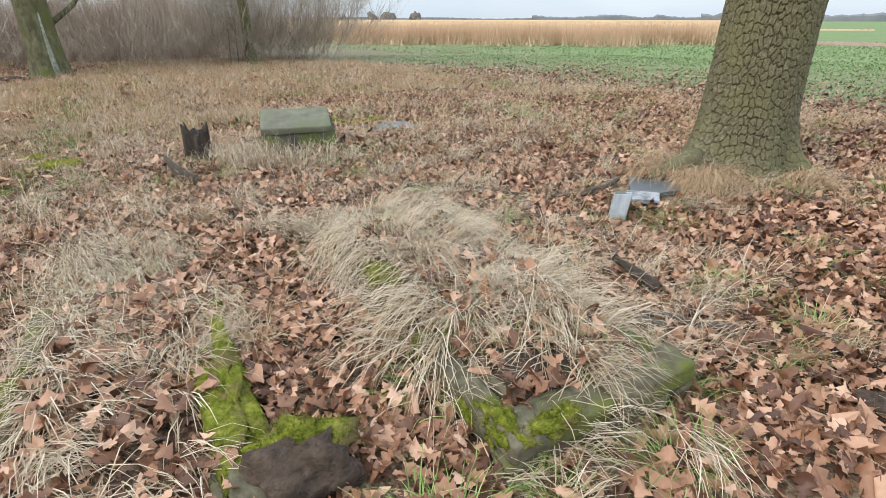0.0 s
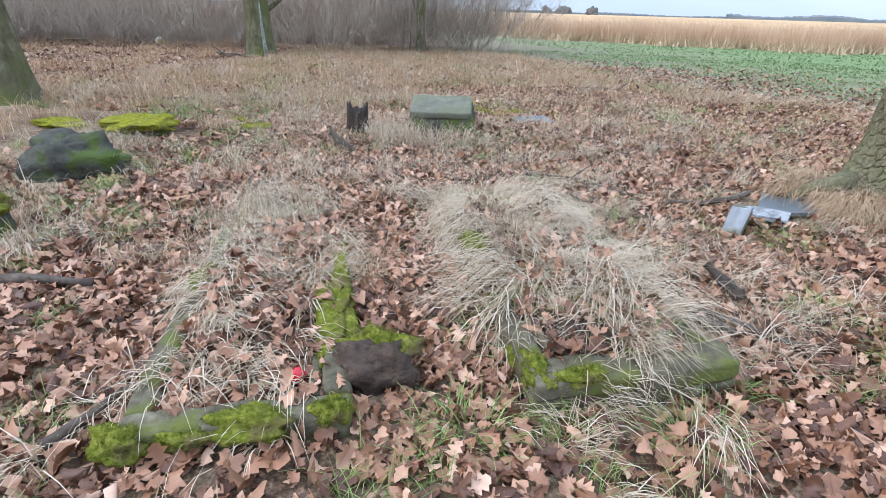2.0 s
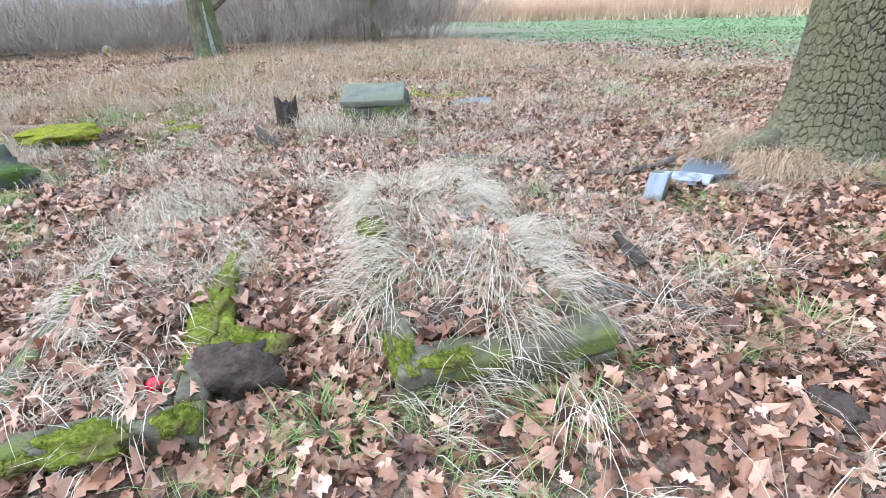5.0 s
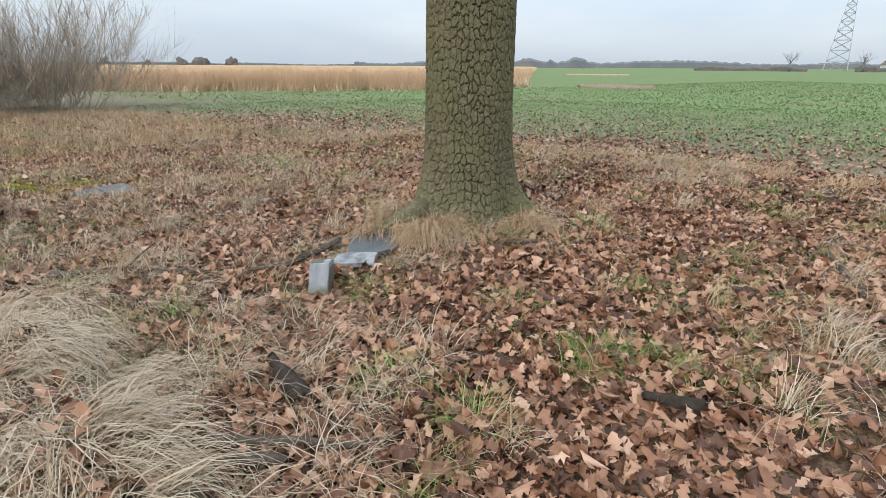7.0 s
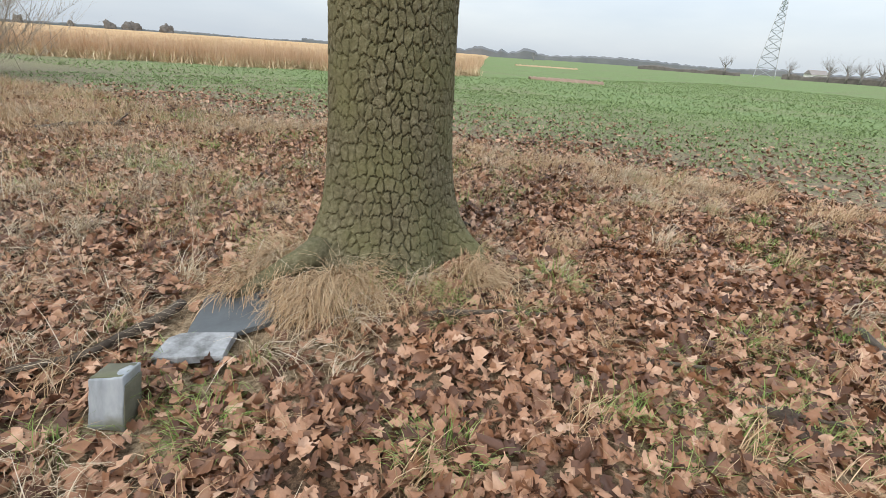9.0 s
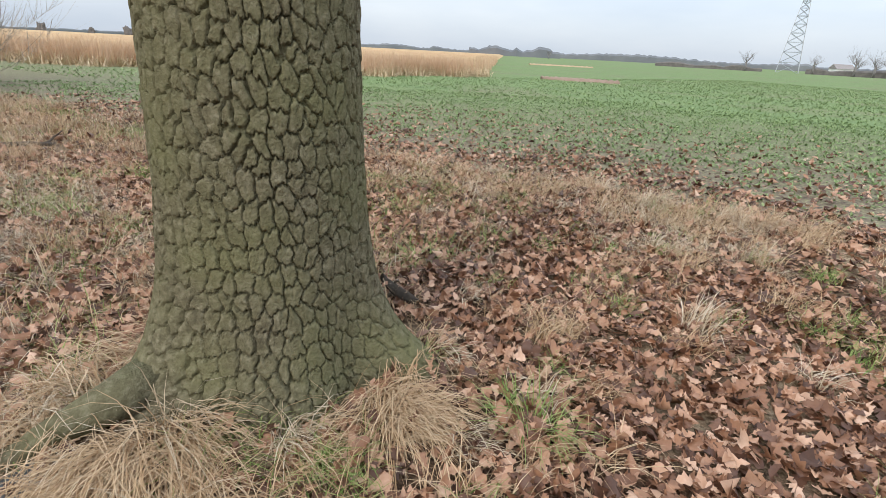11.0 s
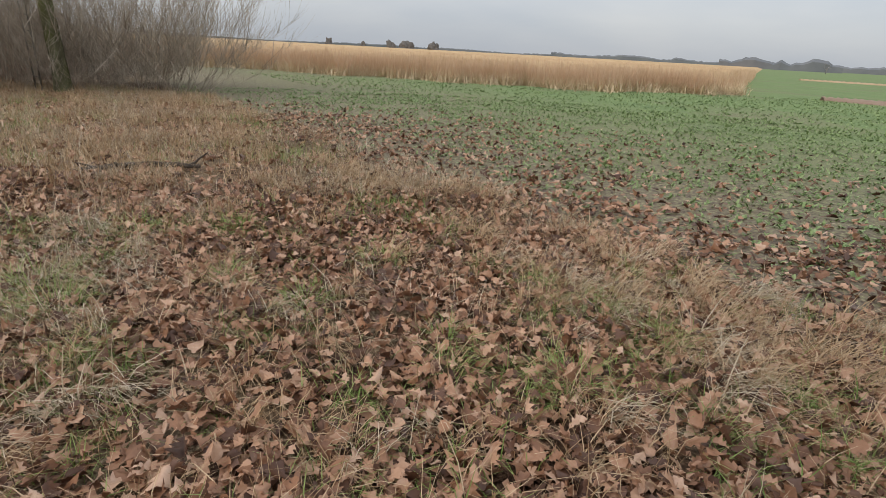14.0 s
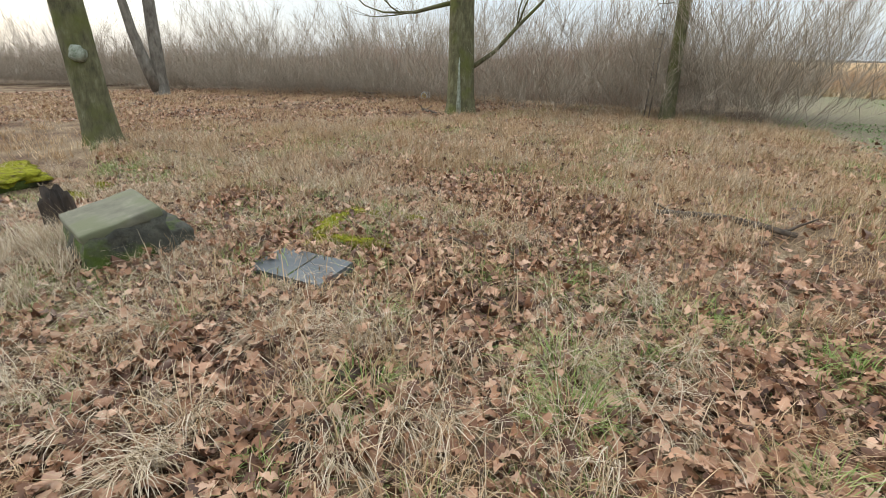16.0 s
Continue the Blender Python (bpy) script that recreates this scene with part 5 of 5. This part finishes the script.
# ---------------------------------------------------------------- fallen wood
def stick(points, r, label, name="fallen_branch", twigs=0, seed=0, lift=0.5, material=None):
    """A branch lying on the ground along the given plan points."""
    (x0, y0), n = points[0], len(points)
    t = thing(name, pose(x0, y0, gz(x0, y0)), label, "branch", "fallen branches")
    rnd = random.Random(seed)
    line = []
    for i in range((n - 1) * 4 + 1):
        k = i / 4
        j = min(int(k), n - 2)
        f = k - j
        x = points[j][0] * (1 - f) + points[j + 1][0] * f + rnd.uniform(-0.3, 0.3) * r
        y = points[j][1] * (1 - f) + points[j + 1][1] * f + rnd.uniform(-0.3, 0.3) * r
        line.append((x - x0, y - y0, gz(x, y) - gz(x0, y0) + r * lift + 0.035 + rnd.uniform(0, 0.3) * r))
    bm = bmesh.new()
    m = len(line)
    tube(bm, line, [r * (1 - 0.5 * i / m) for i in range(m)], 9, 0.45, seed)
    part("stem", bm, material or M_DEADWOOD, t)
    for i in range(twigs):
        p = Vector(line[rnd.randrange(1, m)])
        d = Vector((rnd.uniform(-1, 1), rnd.uniform(-1, 1), rnd.uniform(0.0, 0.35)))
        bm = bmesh.new()
        tube(bm, wander(p, d, rnd.uniform(0.2, 0.45), 4, 0.2, rnd), [r * 0.4, r * 0.33, r * 0.26, r * 0.2, r * 0.1], 6)
        part("twig", bm, material or M_DEADWOOD, t)
    return t


stick([(0.15, 4.89), (0.6, 4.85), (1.17, 4.66)], 0.03, "long dark fallen branch half sunk in grass", twigs=1, seed=1)
stick([(1.22, 2.75), (1.5, 2.66), (1.86, 2.53)], 0.03, "dark wet fallen branch across the leaves", twigs=1, seed=2)
stick([(1.3, 2.62), (1.5, 2.55)], 0.035, "short rotten piece of branch", seed=3)
stick([(5.8, 3.33), (5.4, 2.95), (5.02, 2.57)], 0.028, "dark fallen branch on leaf litter", seed=4)
stick([(3.3, 4.3), (3.75, 4.23), (4.16, 3.97)], 0.02, "thin fallen branch before the oak", seed=5)
stick([(4.2, 3.55), (4.6, 3.36)], 0.014, "short dark stick in the leaves", seed=6)
stick([(4.35, 3.2), (4.75, 2.8)], 0.013, "short dark stick in the leaves", seed=7)
stick([(2.15, 4.92), (1.75, 4.62), (1.45, 4.6)], 0.028, "mossy branch lying beside the broken slab", seed=8)
stick([(0.35, 11.0), (0.85, 11.45), (1.42, 11.55)], 0.045, "forked fallen branch in the meadow", twigs=4, seed=9)
stick([(-2.6, 1.78), (-2.2, 1.9), (-1.94, 1.97)], 0.035, "dark rotten branch beside the grave", twigs=1, seed=10)
stick([(-1.12, 1.02), (-1.06, 1.25), (-1.0, 1.45)], 0.024, "dark wet stick beside the grave kerb", seed=11)
stick([(-2.3, 1.3), (-1.87, 1.36)], 0.02, "short dark stick in the leaves", seed=12)
stick([(1.05, 2.42), (1.2, 2.38)], 0.03, "short grey stick on the grave", seed=13)
stick([(-0.3, 8.75), (0.2, 8.85), (0.6, 9.2)], 0.014, "thin bare twig by the mossy kerb", twigs=2, seed=14)
stick([(-6.4, 7.0), (-4.4, 7.8), (-3.4, 8.6)], 0.02, "long thin bare branch in the rough grass", twigs=3, seed=15)
stick([(-10.6, 14.3), (-9.9, 14.1), (-9.2, 14.2)], 0.05, "fallen branch at the tree's foot", twigs=2, seed=16)
stick([(-19.0, 15.6), (-17.6, 16.0)], 0.08, "fallen log before the thicket", seed=17)


def bark_piece(x, y, turn, length, wide, seed, label):
    t = thing("bark_piece", pose(x, y, gz(x, y) + 0.07, 0, 5, turn), label, "bark", "pieces of bark")
    bm = bmesh.new()
    rows = []
    for i in range(13):
        k = i / 12
        w = wide * (0.45 + 0.55 * math.sin(math.pi * min(1, k * 1.15 + 0.12)))
        row = []
        for j in range(9):
            s = j / 8 * 2 - 1
            p = Vector((s * w / 2 + 0.15 * wide * math.sin(4 * k + seed), (k - 0.5) * length, 0.035 * (1 - s * s)))
            p += noise.noise_vector(Vector((p.x * 30, p.y * 30, seed))) * 0.009
            row.append(bm.verts.new(p))
        rows.append(row)
    for a, b in zip(rows, rows[1:]):
        for j in range(8):
            bm.faces.new((a[j], a[j + 1], b[j + 1], b[j]))
    bmesh.ops.solidify(bm, geom=bm.faces[:], thickness=0.012)
    part("flake", bm, M_DEADWOOD, t)


bark_piece(1.56, 3.05, 10, 0.42, 0.12, 1, "curled dark slab of fallen bark")
bark_piece(4.23, 5.72, 8, 0.42, 0.1, 2, "rough grey-green slab of fallen bark by the oak")
bark_piece(3.15, 2.3, 60, 0.26, 0.09, 4, "dark wet piece of bark")

tub = thing("white_tub", pose(-15.2, 17.0, gz(-15.2, 17.0) + 0.16, 90, 20, 40) @ Matrix.Scale(0.75, 4), "white plastic tub dumped before the thicket", "tub")
bm = bmesh.new()
tube(bm, [(0, 0, -0.3), (0, 0, -0.28), (0, 0, 0.25), (0, 0, 0.3)], [0.14, 0.17, 0.2, 0.215], 20)
part("body", bm, M_WHITE, tub)
bm = bmesh.new()
tube(bm, [(0, 0, 0.301), (0, 0, 0.34)], [0.12, 0.11], 20)
part("lid", bm, M_YELLOW, tub, "yellow lid")

# ---------------------------------------------------------------- distance
pylon = thing("power_pylon", pose(240.5, 149.5, -0.3, 0, 0, 122), "galvanised lattice power pylon beyond the field", "pylon")


def leg_at(z):
    """Half the pylon's width at a height."""
    return 4.3 + (1.0 - 4.3) * min(z, 33) / 33 - max(0, z - 33) * 0.03


levels = [0, 4.5, 8.8, 12.8, 16.5, 20, 23.2, 26.2, 28.8, 31, 33, 36, 39, 42, 45, 47, 50, 53]
for sx, sy in ((-1, -1), (1, -1), (1, 1), (-1, 1)):
    bm = bmesh.new()
    tube(bm, [(sx * leg_at(z), sy * leg_at(z), z) for z in levels], [0.16 - 0.0017 * z for z in levels], 4)
    part("leg", bm, M_STEEL, pylon, "", False)
for z0, z1 in zip(levels, levels[1:]):
    w0, w1 = leg_at(z0), leg_at(z1)
    for c0, c1 in (((-1, -1), (1, -1)), ((1, -1), (1, 1)), ((1, 1), (-1, 1)), ((-1, 1), (-1, -1))):
        bm = bmesh.new()
        tube(bm, [(c0[0] * w0, c0[1] * w0, z0), (c1[0] * w1, c1[1] * w1, z1)], [0.085, 0.085], 4)
        tube(bm, [(c1[0] * w0, c1[1] * w0, z0), (c0[0] * w1, c0[1] * w1, z1)], [0.085, 0.085], 4)
        tube(bm, [(c0[0] * w1, c0[1] * w1, z1), (c1[0] * w1, c1[1] * w1, z1)], [0.07, 0.07], 4)
        part("bracing", bm, M_STEEL, pylon, "", False)
for z, reach in ((33, 5.0), (45, 5.0)):
    for s in (-1, 1):
        bm = bmesh.new()
        tube(bm, [(0, s * 0.8, z), (0, s * reach, z + 0.5)], [0.12, 0.09], 4)
        tube(bm, [(0, s * 0.8, z + 2), (0, s * reach, z + 0.5)], [0.1, 0.08], 4)
        arm = part("cross_arm", bm, M_STEEL, pylon, "", False)
        bm = bmesh.new()
        tube(bm, [(0, s * reach, z + 0.5), (0, s * reach, z - 4.5)], [0.2, 0.2], 6)
        part("insulator", bm, M_INSUL, arm, "hanging insulator string")


def woods(name, points, tall, seed, label, material):
    """A far belt of trees: an uneven solid ridge with thickness."""
    r = np.random.default_rng(seed)
    bm = bmesh.new()
    prev = None
    for (x0, y0), (x1, y1) in zip(points, points[1:]):
        n = max(2, int(math.hypot(x1 - x0, y1 - y0) / 3.5))
        for i in range(n):
            k = i / n
            x, y = x0 + (x1 - x0) * k, y0 + (y1 - y0) * k
            h = tall * (0.7 + 0.22 * math.sin(k * 9 + seed) + 0.2 * r.random())
            d = Vector((x, y, 0)).normalized() * tall
            row = [bm.verts.new(q) for q in ((x, y, -0.5), (x + d.x * 0.1, y + d.y * 0.1, h * 0.75), (x + d.x * 0.5, y + d.y * 0.5, h), (x + d.x * 1.5, y + d.y * 1.5, h * 0.9), (x + d.x * 2, y + d.y * 2, -0.5))]
            if prev:
                for j in range(4):
                    bm.faces.new((prev[j], row[j], row[j + 1], prev[j + 1]))
            prev = row
    ob = part(name, bm, material, None, "", False)
    tagged(ob, label, "woods", kind="stuff")


def away(deg, d):
    """Plan point at a bearing, degrees clockwise from +y."""
    return d * math.sin(radians(deg)), d * math.cos(radians(deg))


# horizon woods; their haze is only in the material's colour
woods("hazed_far_woods", [away(-75, 900), away(-30, 900), away(0, 950), away(20, 900)], 5, 1, "low hazy line of woods on the horizon", M_FAR_HAZED)
woods("hazed_far_woods", [away(12, 900), away(24, 850), away(36, 800)], 8, 2, "low hazy line of woods on the horizon", M_FAR_HAZED)
woods("hazed_far_woods", [away(28, 600), away(33, 560), away(38, 560)], 10, 3, "dark block of woods on the horizon", M_FAR_HAZED)
woods("hazed_far_woods", [away(34, 850), away(60, 800), away(95, 800)], 10, 4, "low hazy line of woods on the horizon", M_FAR_HAZED)
woods("far_hedge", [away(47, 270), away(53, 262), away(57, 256)], 2.2, 5, "dark low hedge at the field's far edge", M_FAR_HEDGE)
woods("far_hedge", [away(59.5, 262), away(63, 262), away(75, 256)], 2.6, 6, "dark low hedge at the field's far edge", M_FAR_HEDGE)


def far_tree(x, y, tall, seed, wide=0.55):
    t = thing("far_tree", pose(x, y, -0.1), "bare round-headed tree at the field's far edge", "tree", "trees at the field's far edge")
    rnd = random.Random(seed)
    bm = bmesh.new()
    tube(bm, [(0, 0, 0), (0.05, 0, tall * 0.2), (0, 0.1, tall * 0.4)], [tall * 0.05, tall * 0.04, tall * 0.03], 7)
    part("trunk", bm, M_TWIG_HAZED, t)
    bm = bmesh.new()
    for i in range(9):
        a = i * 2.4
        limbs(bm, (0, 0, tall * rnd.uniform(0.2, 0.4)), (math.cos(a) * wide * 1.6, math.sin(a) * wide * 1.6, rnd.uniform(0.5, 1.3)), tall * 0.34, tall * 0.013, 3, rnd, 0.06, 5)
    part("crown", bm, M_TWIG_HAZED, t, "bare winter branches")


for deg, d, h in ((54.8, 255, 6.5), (60.0, 262, 6.5), (62.9, 258, 8.0), (64.2, 258, 7.5), (65.2, 255, 7.5), (66.6, 257, 8.8), (68.0, 256, 7.0), (69.2, 256, 7.5), (71.0, 255, 8.0), (36.5, 330, 4.5)):
    far_tree(*away(deg, d), h * 1.45, int(deg * 10))
for deg, d, w, h in ((0.0, 420, 9, 5.0), (-3.0, 420, 12, 4.6), (-4.6, 420, 7, 5.2), (-7.5, 420, 4, 3.5), (-11.0, 430, 5, 5.0)):
    x, y = away(deg, d)
    ob = part("far_copse", boulder_mesh(w / 2, w / 3, h, 0.6, deg, 4), M_FAR_HEDGE)
    ob.matrix_world = pose(x, y, 1.0)
    tagged(ob, "small dark copse beyond the reed bed", "copse", "copses beyond the reeds")


def field_strip(points, wide, material, label):
    """A low strip of growth along the field, humped and uneven."""
    bm = bmesh.new()
    rows_ = []
    for i in range(41):
        k = i / 40
        x, y = points[0][0] * (1 - k) + points[1][0] * k, points[0][1] * (1 - k) + points[1][1] * k
        w = wide * (0.25 + math.sin(math.pi * k) * (0.75 + 0.25 * math.sin(k * 37)))
        rows_.append([bm.verts.new((x, y + s * w, h)) for s, h in ((-0.5, -0.02), (-0.3, 0.16), (0.3, 0.2 + 0.05 * math.sin(k * 90)), (0.5, -0.02))])
    for p, q in zip(rows_, rows_[1:]):
        for j in range(3):
            bm.faces.new((p[j], q[j], q[j + 1], p[j + 1]))
    tagged(part("field_strip", bm, material), label, "strip", kind="stuff")


field_strip(((58, 83), (67, 76.5)), 2, M_REED, "pale straw strip along the far field")
field_strip(((25.2, 33.5), (29.2, 30.2)), 1.3, M_REED_BROWN, "brown bare strip in the green field")


def house(x, y, turn, w, d, h, label):
    t = thing("house", pose(x, y, 0, 0, 0, turn), label, "house")
    bm = bmesh.new()
    bmesh.ops.create_cube(bm, size=1)
    bmesh.ops.scale(bm, vec=(w, d, h), verts=bm.verts)
    bmesh.ops.translate(bm, vec=(0, 0, h / 2), verts=bm.verts)
    part("wall", bm, M_HOUSE, t, "pale rendered wall", False)
    bm = bmesh.new()
    a = [bm.verts.new(q) for q in ((-w / 2 - 0.3, -d / 2 - 0.3, h), (w / 2 + 0.3, -d / 2 - 0.3, h), (w / 2 + 0.3, d / 2 + 0.3, h), (-w / 2 - 0.3, d / 2 + 0.3, h), (-w / 2 - 0.3, 0, h * 1.7), (w / 2 + 0.3, 0, h * 1.7))]
    for f in ((0, 1, 5, 4), (2, 3, 4, 5), (0, 4, 3), (1, 2, 5), (3, 2, 1, 0)):
        bm.faces.new([a[i] for i in f])
    part("roof", bm, M_ROOF, t, "brown tiled roof", False)
    for i in (-1, 0, 1):
        bm = bmesh.new()
        bmesh.ops.create_cube(bm, size=1)
        bmesh.ops.scale(bm, vec=(1.0, 0.1, 1.2), verts=bm.verts)
        bmesh.ops.translate(bm, vec=(i * w * 0.3, -d / 2, h * 0.55), verts=bm.verts)
        part("window", bm, M_PANE, t, "", False)


house(*away(62.0, 275), -28, 7, 5, 2.6, "small white farm building among bare trees")
house(*away(67.2, 270), -22, 8, 5, 2.4, "small white farm building among bare trees")

# ---------------------------------------------------------------- leaves that can be told apart, lying on the ground
one = leaf_field(12, np.zeros(12), np.zeros(12), np.zeros(12), (0.09, 0.14), 0.15)
one[:, :, 2] -= gz(0, 0)
LEAF_MESHES = [many("oak_leaf", one[i:i + 1], LEAF_FINE[1], M_LEAF, True) for i in range(12)]
placed = 0
rnd = random.Random(12)
while placed < 290:
    x, y = rnd.uniform(-1.2, 5.5), rnd.uniform(0.9, 4.8)
    if not bool(free_of_things(np.array([x]), np.array([y]))[0]) or rnd.random() < float(grass_liking(x, y)):
        continue
    ob = new("oak_leaf", LEAF_MESHES[rnd.randrange(12)])
    ob.matrix_world = pose(x, y, gz(x, y) + 0.028, rnd.uniform(-14, 14), rnd.uniform(-14, 14), rnd.uniform(0, 360))
    ob.parent = ground
    placed += 1
